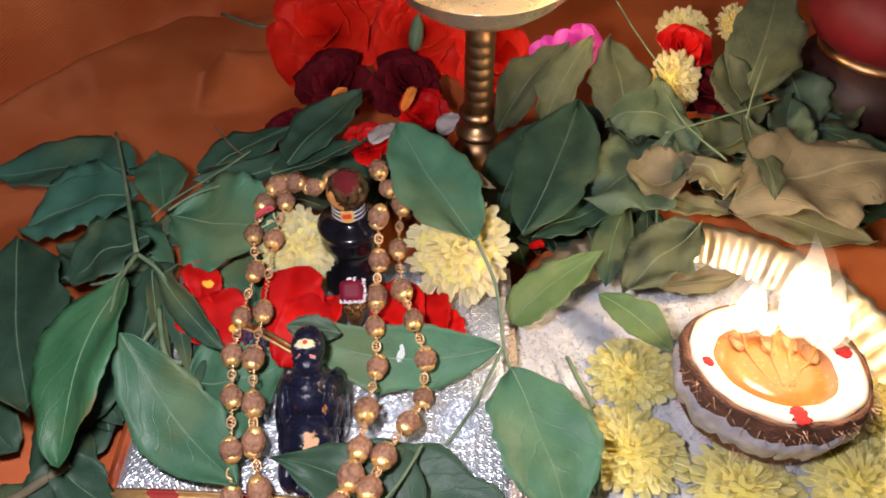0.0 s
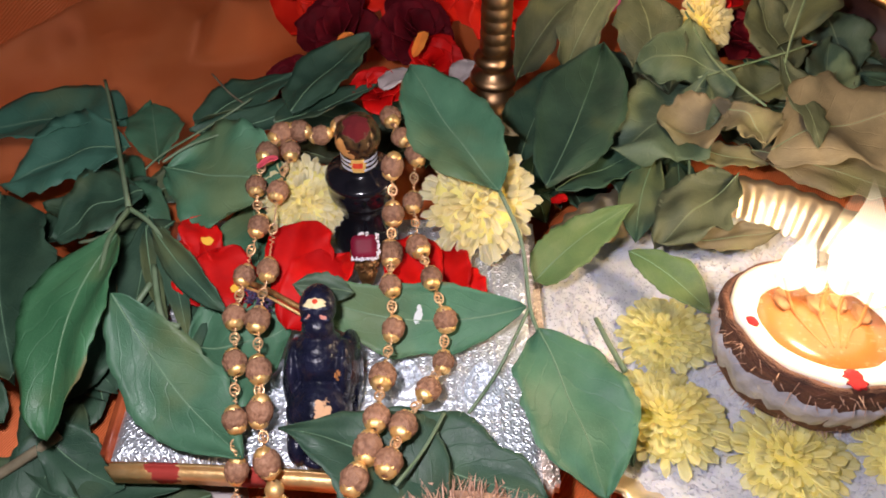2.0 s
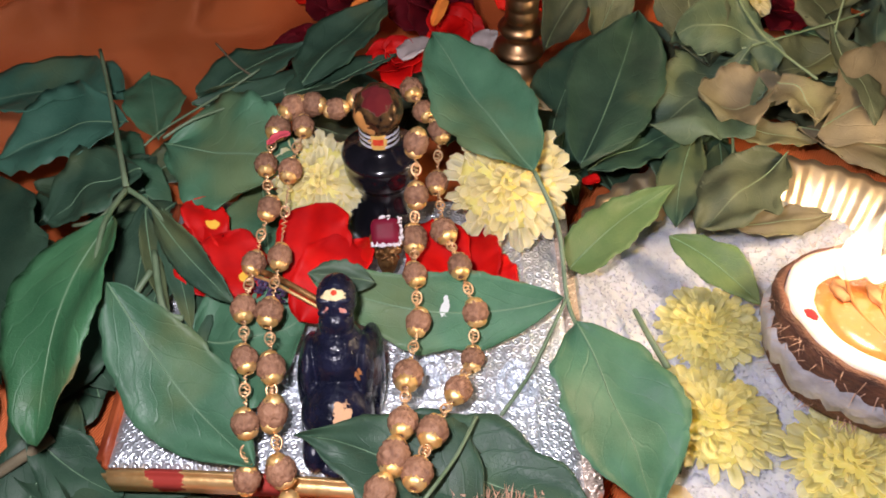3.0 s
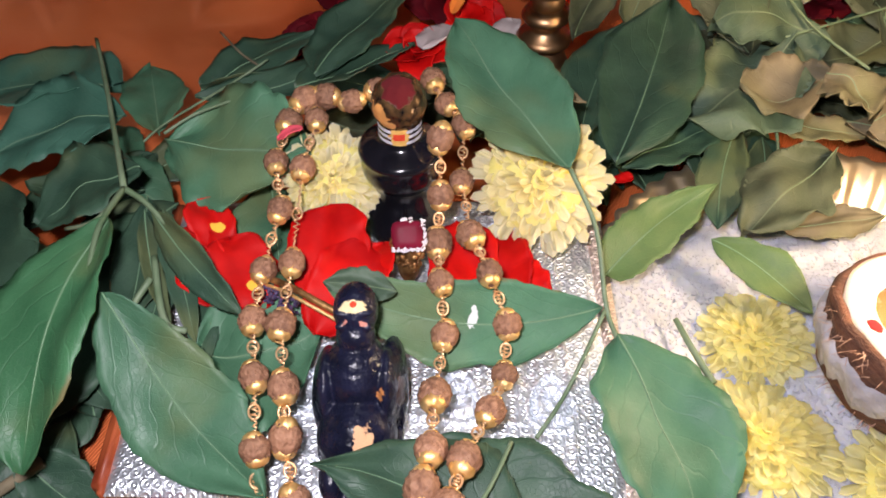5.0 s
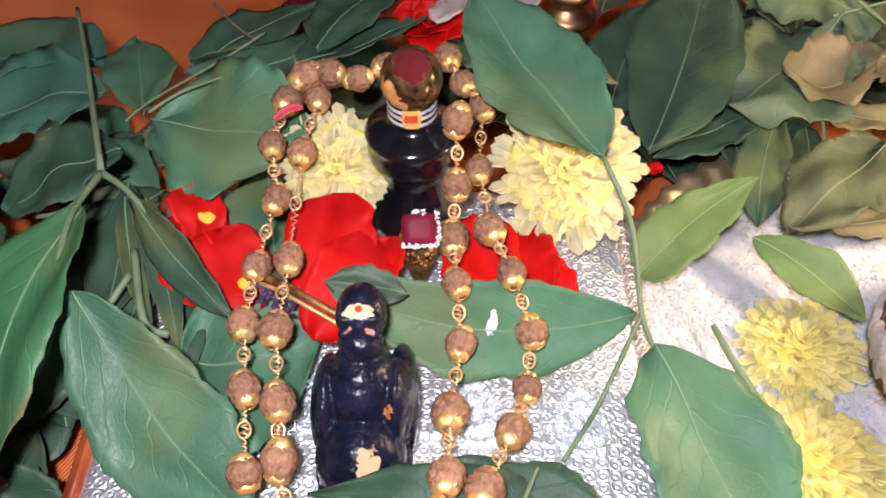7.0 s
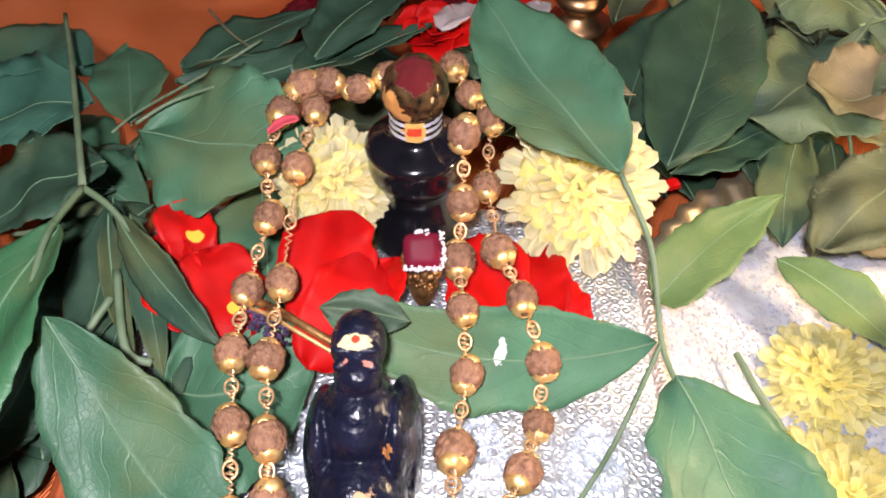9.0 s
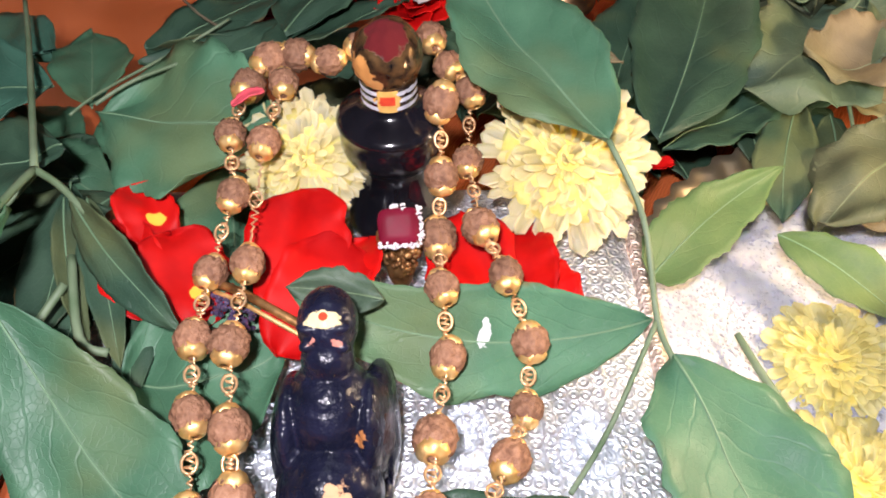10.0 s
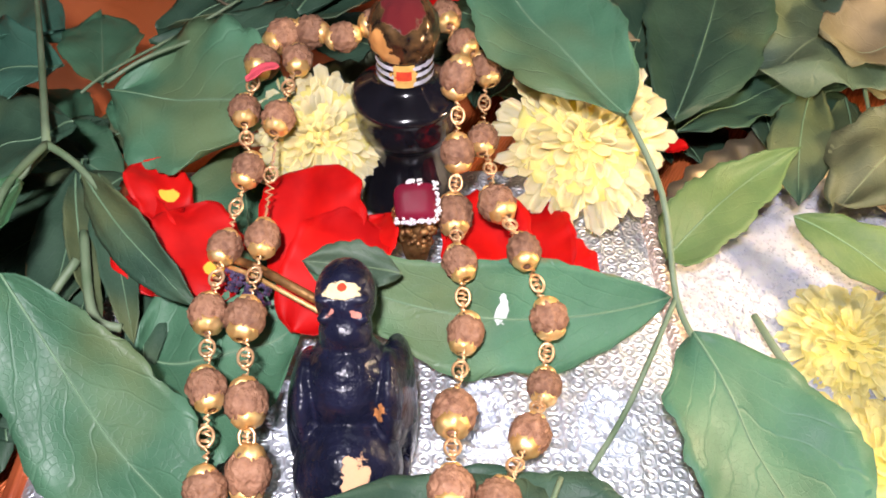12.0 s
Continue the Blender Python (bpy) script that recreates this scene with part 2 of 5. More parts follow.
CRYSTAL = mat("white_grain", ((0.7, 0.62, 0.66), (0.85, 0.8, 0.82)), rough=0.4, scale=200)
PINK = mat("petal_pink", ((0.6, 0.06, 0.09), (0.75, 0.14, 0.16)), rough=0.6, scale=70, spec=0.2)
WALL = mat("plaster", ((0.2, 0.19, 0.17), (0.26, 0.25, 0.22)), rough=0.9, scale=3, bump_scale=40)
STONE = mat("black_stone", ((0.004, 0.004, 0.006), (0.012, 0.011, 0.016)), rough=0.16, scale=60, bump=0.35, bump_scale=120, depth=0.0007, coat=0.4, rough_vary=0.08)
TWIG = mat("twig", ((0.12, 0.1, 0.06), (0.25, 0.2, 0.12)), rough=0.8, scale=100)


for thin in (MUM, MUMPALE, MUMCORE, SALT, FLESH, OIL):
    soft = thin.node_tree.nodes["Principled BSDF"]
    soft.inputs["Subsurface Weight"].default_value = 0.7
    soft.inputs["Subsurface Radius"].default_value = (1.0, 0.85, 0.5)
    soft.inputs["Subsurface Scale"].default_value = 0.006
for flower in (MUM, MUMPALE, MUMCORE):
    flower.node_tree.nodes["Principled BSDF"].inputs["Subsurface Scale"].default_value = 0.012
REDSPOT = blotch(mat("petal_red_spotted", ((0.34, 0.002, 0.003), (0.62, 0.006, 0.004)), rough=0.55, scale=70, bump=0.35, bump_scale=200, spec=0.25), (0.002, 0.009, 0.003), 0.0026, (0.85, 0.5, 0.06), 0.6, 0.4)
# Bowl brass paler than the stem's: the flame's brightness is put into its colour.
LITBRASS = mat("brass_lit", ((0.85, 0.68, 0.46), (0.95, 0.82, 0.62)), rough=0.3, metal=0.75, scale=70, bump=0.15, bump_scale=260)


def satin():
    m = mat("orange_satin", ((0.74, 0.15, 0.04), (0.9, 0.24, 0.075)), rough=0.34, scale=14, bump=0.25, bump_scale=60, depth=0.002, spec=0.4)
    nt = m.node_tree
    n, l = nt.nodes, nt.links
    b = n["Principled BSDF"]
    tc = n.new("ShaderNodeTexCoord")
    mp = n.new("ShaderNodeMapping")
    mp.inputs["Rotation"].default_value = (0, 0, 0.5)
    l.new(tc.outputs["Object"], mp.inputs["Vector"])
    w = n.new("ShaderNodeTexWave")
    w.inputs["Scale"].default_value, w.inputs["Distortion"].default_value = 300, 0.8
    l.new(mp.outputs[0], w.inputs["Vector"])
    bump = n.new("ShaderNodeBump")
    bump.inputs["Strength"].default_value, bump.inputs["Distance"].default_value = 0.6, 0.0006
    l.new(w.outputs["Fac"], bump.inputs["Height"])
    l.new(b.inputs["Normal"].links[0].from_node.outputs[0], bump.inputs["Normal"])
    l.new(bump.outputs[0], b.inputs["Normal"])
    b.inputs["Metallic"].default_value = 0.3
    return m


SATIN = satin()


def flame_mat(name, colour, strength, fade):
    """A thin veil of fire: it adds its light to what lies behind and thins out towards the tip."""
    m = bpy.data.materials.new(name)
    m.use_nodes = True
    n, l = m.node_tree.nodes, m.node_tree.links
    n.remove(n["Principled BSDF"])
    glow = n.new("ShaderNodeEmission")
    glow.inputs[0].default_value = (*colour, 1)
    clear = n.new("ShaderNodeBsdfTransparent")
    both = n.new("ShaderNodeAddShader")
    tc = n.new("ShaderNodeTexCoord")
    sep = n.new("ShaderNodeSeparateXYZ")
    l.new(tc.outputs["Generated"], sep.inputs[0])
    mr = n.new("ShaderNodeMapRange")
    mr.interpolation_type = "SMOOTHSTEP"
    mr.inputs["From Min"].default_value, mr.inputs["From Max"].default_value = fade
    mr.inputs["To Min"].default_value, mr.inputs["To Max"].default_value = strength, 0.0
    l.new(sep.outputs[2], mr.inputs["Value"])
    l.new(mr.outputs[0], glow.inputs[1])
    l.new(glow.outputs[0], both.inputs[0])
    l.new(clear.outputs[0], both.inputs[1])
    l.new(both.outputs[0], n["Material Output"].inputs["Surface"])
    return m


FLAMES = [flame_mat("flame_core", (1.0, 0.82, 0.58), 1.2, (0.35, 1.0)), flame_mat("flame_body", (1.0, 0.70, 0.42), 0.42, (0.1, 0.85)), flame_mat("flame_veil", (1.0, 0.62, 0.34), 0.05, (0.0, 0.6))]


# ---- mesh helpers ----
def part(name, bm, material, parent=None, label="", smooth=True):
    me = bpy.data.meshes.new(name)
    bm.to_mesh(me)
    bm.free()
    mats = material if isinstance(material, (list, tuple)) else [material]
    for k in mats:
        me.materials.append(k)
    if smooth:
        me.polygons.foreach_set("use_smooth", [True] * len(me.polygons))
    ob = new(name, me)
    if parent:
        ob.parent = parent
    if label:
        ob["label"] = label
    return ob


def sheet(name, verts, faces, material, parent=None, uv=None, label="", smooth=True):
    me = bpy.data.meshes.new(name)
    me.from_pydata([tuple(v) for v in verts], [], faces)
    me.materials.append(material)
    if uv is not None:
        layer = me.uv_layers.new(name="UVMap")
        for loop in me.loops:
            layer.data[loop.index].uv = uv[loop.vertex_index]
    if smooth:
        me.polygons.foreach_set("use_smooth", [True] * len(me.polygons))
    me.update()
    ob = new(name, me)
    if parent:
        ob.parent = parent
    if label:
        ob["label"] = label
    return ob


def root(name, place, label, category, group="", kind=""):
    ob = new(name)
    ob.empty_display_size = 0.01
    ob.location = place
    return tagged(ob, label, category, group, kind)


def lathe(profile, steps=40, wobble=0.0, seed=0, closed=True, flute=0.0, flutes=0, flute_from=0.0):
    """A turned form about z; wobble roughens it, flutes corrugate it."""
    bm = bmesh.new()
    rings = []
    for r, z in profile:
        ring = []
        for i in range(steps):
            a = 2 * math.pi * i / steps
            k = 1 + wobble * noise.noise((math.cos(a) * 3, math.sin(a) * 3, z * 90 + seed))
            if flutes and r > flute_from:
                k *= 1 + flute * math.cos(a * flutes)
            ring.append(bm.verts.new((r * k * math.cos(a), r * k * math.sin(a), z)))
        rings.append(ring)
    for p, q in zip(rings, rings[1:]):
        for i in range(steps):
            j = (i + 1) % steps
            bm.faces.new((p[i], p[j], q[j], q[i]))
    if closed:
        for ring in (rings[0], rings[-1]):
            bm.faces.new(ring)
    bmesh.ops.recalc_face_normals(bm, faces=bm.faces)
    return bm


def tube(points, radius, sides=6, taper=None):
    """A round rod through points, with tapering radius."""
    bm = bmesh.new()
    pts = [Vector(p) for p in points]
    rings = []
    for i, p in enumerate(pts):
        d = (pts[min(i + 1, len(pts) - 1)] - pts[max(i - 1, 0)]).normalized()
        side = d.cross(Vector((0.13, 0.2, 1))).normalized()
        up = side.cross(d)
        r = radius + ((taper if taper is not None else radius) - radius) * i / (len(pts) - 1)
        rings.append([bm.verts.new(p + r * (math.cos(2 * math.pi * k / sides) * side + math.sin(2 * math.pi * k / sides) * up)) for k in range(sides)])
    for p, q in zip(rings, rings[1:]):
        for i in range(sides):
            bm.faces.new((p[i], p[(i + 1) % sides], q[(i + 1) % sides], q[i]))
    bm.faces.new(rings[0][::-1])
    bm.faces.new(rings[-1])
    return bm


def smooth_line(points, steps=5):
    """Catmull-Rom through the points."""
    p = [Vector(points[0])] + [Vector(q) for q in points] + [Vector(points[-1])]
    out = []
    for i in range(1, len(p) - 2):
        for k in range(steps):
            t = k / steps
            a, b, c, d = p[i - 1], p[i], p[i + 1], p[i + 2]
            out.append(0.5 * ((2 * b) + (c - a) * t + (2 * a - 5 * b + 4 * c - d) * t * t + (3 * b - a - 3 * c + d) * t ** 3))
    return out + [p[-1]]


def lie(d, n):
    """A turn that takes y along d and z near n."""
    y = Vector(d).normalized()
    x = y.cross(Vector(n)).normalized()
    z = x.cross(y)
    return Matrix((x, y, z)).transposed().to_4x4()


def blade(length, width, arch, cup, bend, serr, seed, nx=12, ny=30, blunt=0.75, low=0.55, thick=0.0003, curl=0.0, notch=0.0, ripple=1.0, uneven=0.0, fold=1.6):
    """A thin curved blade, base at the origin, along y: vertices, faces, uv and the midline."""
    top, uv, mid = [], [], []
    peak = (low / (low + blunt)) ** low * (blunt / (low + blunt)) ** blunt
    for j in range(ny + 1):
        v = j / ny
        w = 0.5 * width * max((v ** low) * ((1 - v) ** blunt) / peak, 0.004)
        off = bend * length * 4 * v * (1 - v)
        for i in range(nx + 1):
            u = 2 * i / nx - 1
            edge = 1 + (serr * (((v * 13 + seed) % 1) - 0.5) + notch * noise.noise((v * 7, seed, u))) * abs(u) ** 4
            edge *= 1 + uneven * (noise.noise((v * 2.4, seed * 1.7, 9.0 if u > 0 else -9.0)) + 0.35 * noise.noise((v * 6.5, seed, 4.0 if u > 0 else -4.0)))
            x = off + u * w * edge
            z = arch * length * 4 * v * (1 - v) + cup * w * abs(u) ** fold - curl * length * max(v - 0.6, 0) ** 2 * 3
            z += ripple * 0.05 * width * (noise.noise((u * 1.3 + seed, v * 2.6, seed)) + 0.5 * abs(u) ** 3 * noise.noise((u * 2, v * 9, seed + 5)))
            top.append((x, length * v, z))
            uv.append(((u + 1) / 2, v))
            if i == nx // 2:
                mid.append((x, length * v, z + 0.0001))
    faces, m = [], len(top)
    at = lambda i, j: j * (nx + 1) + i
    for j in range(ny):
        for i in range(nx):
            a, b, c, d = at(i, j), at(i + 1, j), at(i + 1, j + 1), at(i, j + 1)
            faces.append((a, b, c, d))
            faces.append((m + d, m + c, m + b, m + a))
    rim = [at(i, 0) for i in range(nx + 1)] + [at(nx, j) for j in range(1, ny + 1)] + [at(i, ny) for i in range(nx - 1, -1, -1)] + [at(0, j) for j in range(ny - 1, 0, -1)]
    for k, a in enumerate(rim):
        b = rim[(k + 1) % len(rim)]
        faces.append((b, a, m + a, m + b))
    return top + [(x, y, z - thick) for x, y, z in top], faces, uv + uv, mid


COUNT = [0]


def laid(base, tip, roll):
    d = Vector(tip) - Vector(base)
    n = Matrix.Rotation(radians(-roll), 3, d.normalized()) @ Vector((0, 0, 1))
    return Matrix.Translation(base) @ lie(d, n), d.length


def leaf(kind, base, tip, width, roll=0, arch=0.0, bend=0.0, cup=0.2, serr=0.06, blunt=0.85, low=0.8, curl=0.0, notch=0.16, stalk=0.0, ripple=2.3):
    COUNT[0] += 1
    if kind in ("olive", "sage", "dry"):
        notch, ripple = notch * 2.2, ripple * 2.2
    m, length = laid(base, tip, roll)
    top = root("leaf", (0, 0, 0), WORDS[kind] + " pointed leaf with pale midrib, lying in the heap", "leaf", "leaves of the offering")
    top.matrix_basis = m
    verts, faces, uv, mid = blade(length, width, arch, cup, bend, serr, COUNT[0] * 1.37, blunt=blunt, low=low, curl=curl, notch=notch, ripple=ripple, uneven=0.26, fold=1.15)
    sheet("blade", verts, faces, LEAF[kind], top, uv)
    part("midrib", tube(mid[:-3], 0.00032, 5, 0.00006), STEM if kind in ("dry", "olive", "sage") else RIB, top)
    if stalk:
        part("stalk", tube([(0, 0.001, 0), (0, -stalk * 0.5, -0.001), (0.001, -stalk, -0.003)], 0.0008, 6), STEM, top)
    return top


def petal(name, material, base, tip, width, roll=0, arch=0.05, cup=0.25, label="", group="", blunt=0.35, low=0.4, curl=0.0, bend=0.0, category="petal"):
    COUNT[0] += 1
    m, length = laid(base, tip, roll)
    verts, faces, uv, mid = blade(length, width, arch, cup, bend, 0.0, COUNT[0] * 2.1, blunt=blunt, low=low, thick=0.0004, curl=curl, notch=0.14, ripple=2.6)
    ob = sheet(name, verts, faces, material, None, uv)
    ob.matrix_basis = m
    return tagged(ob, label, category, group)


# ---- setting ----
def room():
    """Plain walls, floor and ceiling that close the place."""
    def slab(name, lo, hi, label):
        bm = bmesh.new()
        bmesh.ops.create_cube(bm, size=1)
        for v in bm.verts:
            v.co = Vector([lo[i] + (v.co[i] + 0.5) * (hi[i] - lo[i]) for i in range(3)])
        tagged(part(name, bm, WALL, None, "", False), label, name.split("_")[0], "", "structure")
    slab("floor", (-1.5, -1.6, -0.55), (1.5, 1.7, -0.45), "plain plastered floor of the room")
    slab("wall_north", (-1.5, 1.6, -0.45), (1.5, 1.7, 2.2), "plain plastered wall behind the altar")
    slab("wall_south", (-1.5, -1.6, -0.45), (1.5, -1.5, 2.2), "plain plastered wall facing the altar")
    slab("wall_west", (-1.6, -1.6, -0.45), (-1.5, 1.7, 2.2), "plain plastered side wall of the room")
    slab("wall_east", (1.5, -1.6, -0.45), (1.6, 1.7, 2.2), "plain plastered side wall of the room")
    slab("ceiling", (-1.6, -1.6, 2.2), (1.6, 1.7, 2.3), "plain plastered ceiling of the room")
    bm = bmesh.new()
    bmesh.ops.create_cube(bm, size=1)
    for v in bm.verts:
        v.co = Vector((v.co.x * 1.1, 0.4 + v.co.y * 1.0, -0.26 + v.co.z * 0.36))
    bmesh.ops.bevel(bm, geom=bm.edges[:], offset=0.01, segments=2)
    tagged(part("altar_table", bm, TWIG, None, "", False), "low wooden altar table under the orange cloth", "table")


room()


def cloth_height(x, y):
    """Folds of the satin: flat in front, a crease and a raised fold towards the back."""
    back = max(y - 0.40, 0.0)
    z = 0.010 * noise.noise((x * 9, y * 9, 1.0)) * min(1.0, max(0.0, (y - 0.3) * 8))
    line = 0.525 + 1.18 * (min(x, -0.2) + 0.32) + 0.1 * max(x + 0.2, 0.0)
    ease = lambda t: max(0.0, min(1.0, t)) ** 2 * (3 - 2 * max(0.0, min(1.0, t)))
    z += -0.058 * ease((y - line + 0.095) / 0.085) + 0.088 * ease((y - line + 0.010) / 0.11)
    for cx, wide in ((-0.125, 0.036), (0.065, 0.03)):
        z += (0.017 * ease((y - 0.452) / 0.050) - 0.2 * (x - cx) * ease((y - 0.452) / 0.02)) * (1 - ease((y - 0.502) / 0.012)) * math.exp(-((x - cx) / wide) ** 6)
    z += 0.45 * max(y - 0.74, 0.0)
    z += 0.003 * noise.noise((x * 40, y * 25, 4.0)) * min(1.0, back * 12 + 0.15)
    return z


def altar_cloth():
    nx, ny = 200, 210
    verts, faces = [], []
    for j in range(ny + 1):
        for i in range(nx + 1):
            x, y = -0.6 + 1.2 * i / nx, -0.12 + 1.05 * j / ny
            verts.append((x, y, -0.002 + cloth_height(x, y)))
    for j in range(ny):
        for i in range(nx):
            a = j * (nx + 1) + i
            faces.append((a, a + 1, a + nx + 2, a + nx + 1))
    ob = sheet("altar_cloth", verts, faces, SATIN)
    tagged(ob, "orange satin cloth, softly folded, spread under the offerings", "cloth", "", "structure")


altar_cloth()


# ---- the silver-clad board ----
def board():
    top = root("worship_board", (-0.049, 0.224, 0.0), "wooden board clad in embossed silver foil with gilt edge", "board")
    hx, y0, y1, z = 0.075, -0.066, 0.052, 0.036
    n = 300
    m = 236
    verts, faces = [], []

    def skew(x, y):
        """The front edge runs forward towards one corner."""
        return y - 0.0120 * (y1 - y) / (y1 - y0) * max(0.0, (x + hx) / (2 * hx)) ** 1.6

    def relief(x, y):
        """A beaded border, plain bands, and a drop-shaped figure pressed into the field."""
        d = min(hx - abs(x), y - y0, y1 - y)
        r = 0.0003 * noise.noise((x * 160, y * 160, 0)) + 0.0002 * noise.noise((x * 420, y * 420, 6))
        if 0.0125 < d < 0.0145 or 0.0275 < d < 0.0295:
            r += 0.0005
        for cx, cy in ((0.027, -0.030), (-0.016, -0.030), (0.056, -0.030)):
            px, py = x - cx, y - cy
            drop = math.hypot(px * (1.3 + 50 * py), py)
            if drop < 0.0095:
                r += 0.0010 * math.cos(drop * 1320)
        return r
    for j in range(m + 1):
        for i in range(n + 1):
            x, y = -hx + 2 * hx * i / n, y0 + (y1 - y0) * j / m
            d = min(hx - abs(x), y - y0, y1 - y)
            verts.append((x, skew(x, y), z - 0.0022 * math.exp(-d / 0.0015) + relief(x, y)))
    for j in range(m):
        for i in range(n):
            a = j * (n + 1) + i
            faces.append((a, a + 1, a + n + 2, a + n + 1))
    sheet("silver_top", verts, faces, SILVER, top, None, "embossed silver foil")

    def rail(name, lo, hi, material, label):
        bm = bmesh.new()
        bmesh.ops.create_cube(bm, size=1)
        for v in bm.verts:
            v.co = Vector([lo[i] + (v.co[i] + 0.5) * (hi[i] - lo[i]) for i in range(3)])
        bmesh.ops.bevel(bm, geom=bm.edges[:], offset=0.0022, segments=3, affect="EDGES")
        bmesh.ops.subdivide_edges(bm, edges=[e for e in bm.edges if e.calc_length() > 0.05], cuts=10, use_grid_fill=True)
        for v in bm.verts:
            v.co.y = skew(v.co.x, v.co.y)
        part(name, bm, material, top, label)
    rail("front_edge", (-hx - 0.002, y0 - 0.004, z - 0.0125), (hx + 0.002, y0 + 0.001, z - 0.001), GOLDEDGE, "gilt front edge dabbed with red paste")
    rail("side_edge", (hx - 0.001, y0 + 0.0015, z - 0.0125), (hx + 0.006, y1, z - 0.0005), ROSEFOIL, "rosy gilt side edge")
    rail("side_edge", (-hx - 0.005, y0 + 0.0015, z - 0.0125), (-hx + 0.001, y1, z - 0.001), ORANGEWOOD, "orange painted side edge")
    rail("core", (-hx + 0.002, y0 + 0.002, z - 0.014), (hx - 0.002, y1 - 0.001, z - 0.003), TWIG, "")
    for sx in (-1, 1):
        for y in (y0 + 0.012, y1 - 0.012):
            part("foot", lathe([(0.008, -0.001), (0.009, 0.004), (0.006, 0.010), (0.008, 0.016), (0.0085, z - 0.0135)], 20), TWIG, top).location = (sx * (hx - 0.012), y, 0)


GOLDEDGE = blotch(mat("gilt_edge", ((0.72, 0.42, 0.16), (0.88, 0.6, 0.28)), rough=0.4, metal=0.7, scale=150, bump=0.4, bump_scale=500, depth=0.0005), (-0.056, -0.068, 0.032), 0.006, (0.33, 0.03, 0.02))
blotch(GOLDEDGE, (-0.024, -0.068, 0.03), 0.007, (0.33, 0.03, 0.02))
blotch(GOLDEDGE, (0.005, -0.068, 0.03), 0.005, (0.33, 0.03, 0.02))
ORANGEWOOD = mat("orange_wood", ((0.22, 0.035, 0.012), (0.48, 0.11, 0.035)), rough=0.5, scale=60, bump=0.4, bump_scale=220)
board()


# ---- idols ----
def linga():
    """Turned black stone with a ball head, stripes and brow mark laid on the neck, one mesh."""
    prof = [(0.0150, 0.0), (0.0155, 0.003), (0.0152, 0.008), (0.0138, 0.0135), (0.0124, 0.0180), (0.0118, 0.0215), (0.0119, 0.0245), (0.0128, 0.0268), (0.0146, 0.0288), (0.0153, 0.0312), (0.0154, 0.0350),
            (0.0153, 0.0368), (0.0158, 0.0378), (0.0160, 0.0387), (0.0155, 0.0396), (0.0145, 0.0404), (0.0118, 0.0418), (0.0096, 0.0432), (0.0085, 0.0442), (0.0082, 0.0450)]
    prof += [(0.0081, 0.0450 + 0.0003 * k) for k in range(1, 25)]
    prof += [(0.0097 * math.cos(radians(a)), 0.0575 + 0.0097 * math.sin(radians(a))) for a in range(-32, 88, 6)] + [(0.0002, 0.0672)]
    bm = lathe(prof, 120)
    for f in bm.faces:
        c = f.calc_center_median()
        a, h = math.degrees(math.atan2(c.x, -c.y)), c.z
        wave = 0.00025 * noise.noise((a * 0.09, h * 300, 2))
        f.material_index = 1 if h > 0.0527 else 0
        if 0.0450 < h < 0.0522 and abs(a) < 84:
            if any(0 < h + wave - z < 0.0012 for z in (0.0456, 0.0479, 0.0502)):
                f.material_index = 2
            rag = 6 * noise.noise((a * 0.2, h * 900, 7))
            if abs(a) < 27 + rag - 9 * abs(h - 0.0487) / 0.003 and abs(h - 0.0487) < 0.0033:
                f.material_index = 3
            if abs(a) < 15 + rag * 0.4 and 0.0474 < h < 0.0502:
                f.material_index = 4
    for v in bm.verts:
        if v.co.z > 0.053:
            v.co += (v.co - Vector((0, 0, 0.0575))).normalized() * 0.0008 * noise.noise(v.co * 330)
    ob = part("linga_idol", bm, [STONE, HEAD, ASH, PASTE, DOT])
    ob.location, ob.scale = (-0.0403, 0.2625, 0.0358), (0.9, 0.9, 0.985)
    tagged(ob, "small black stone idol with paste-smeared gilt head", "idol")


HEAD = mat("gilt_head", ((0.012, 0.010, 0.010), (0.2, 0.11, 0.045)), rough=0.2, metal=0.5, scale=330, bump=0.6, bump_scale=400)
blotch(HEAD, (-0.0068, -0.0062, 0.0570), 0.0046, (0.6, 0.27, 0.07), 0.9, 0.9, 320)
blotch(HEAD, (-0.0030, -0.0085, 0.0540), 0.0022, (0.62, 0.3, 0.09), 0.9, 0.9, 400)
blotch(HEAD, (-0.0002, -0.0040, 0.0665), 0.0062, (0.105, 0.002, 0.004), 0.95, 0.55, 300)
ASH = mat("ash_stripe", ((0.45, 0.45, 0.5), (0.75, 0.75, 0.8)), rough=0.9, scale=300)
PASTE = mat("sandal_paste", ((0.62, 0.34, 0.08), (0.8, 0.5, 0.14)), rough=0.9, scale=400, bump=0.6)
DOT = mat("vermilion", ((0.6, 0.04, 0.015), (0.75, 0.08, 0.02)), rough=0.9, scale=400)
linga()


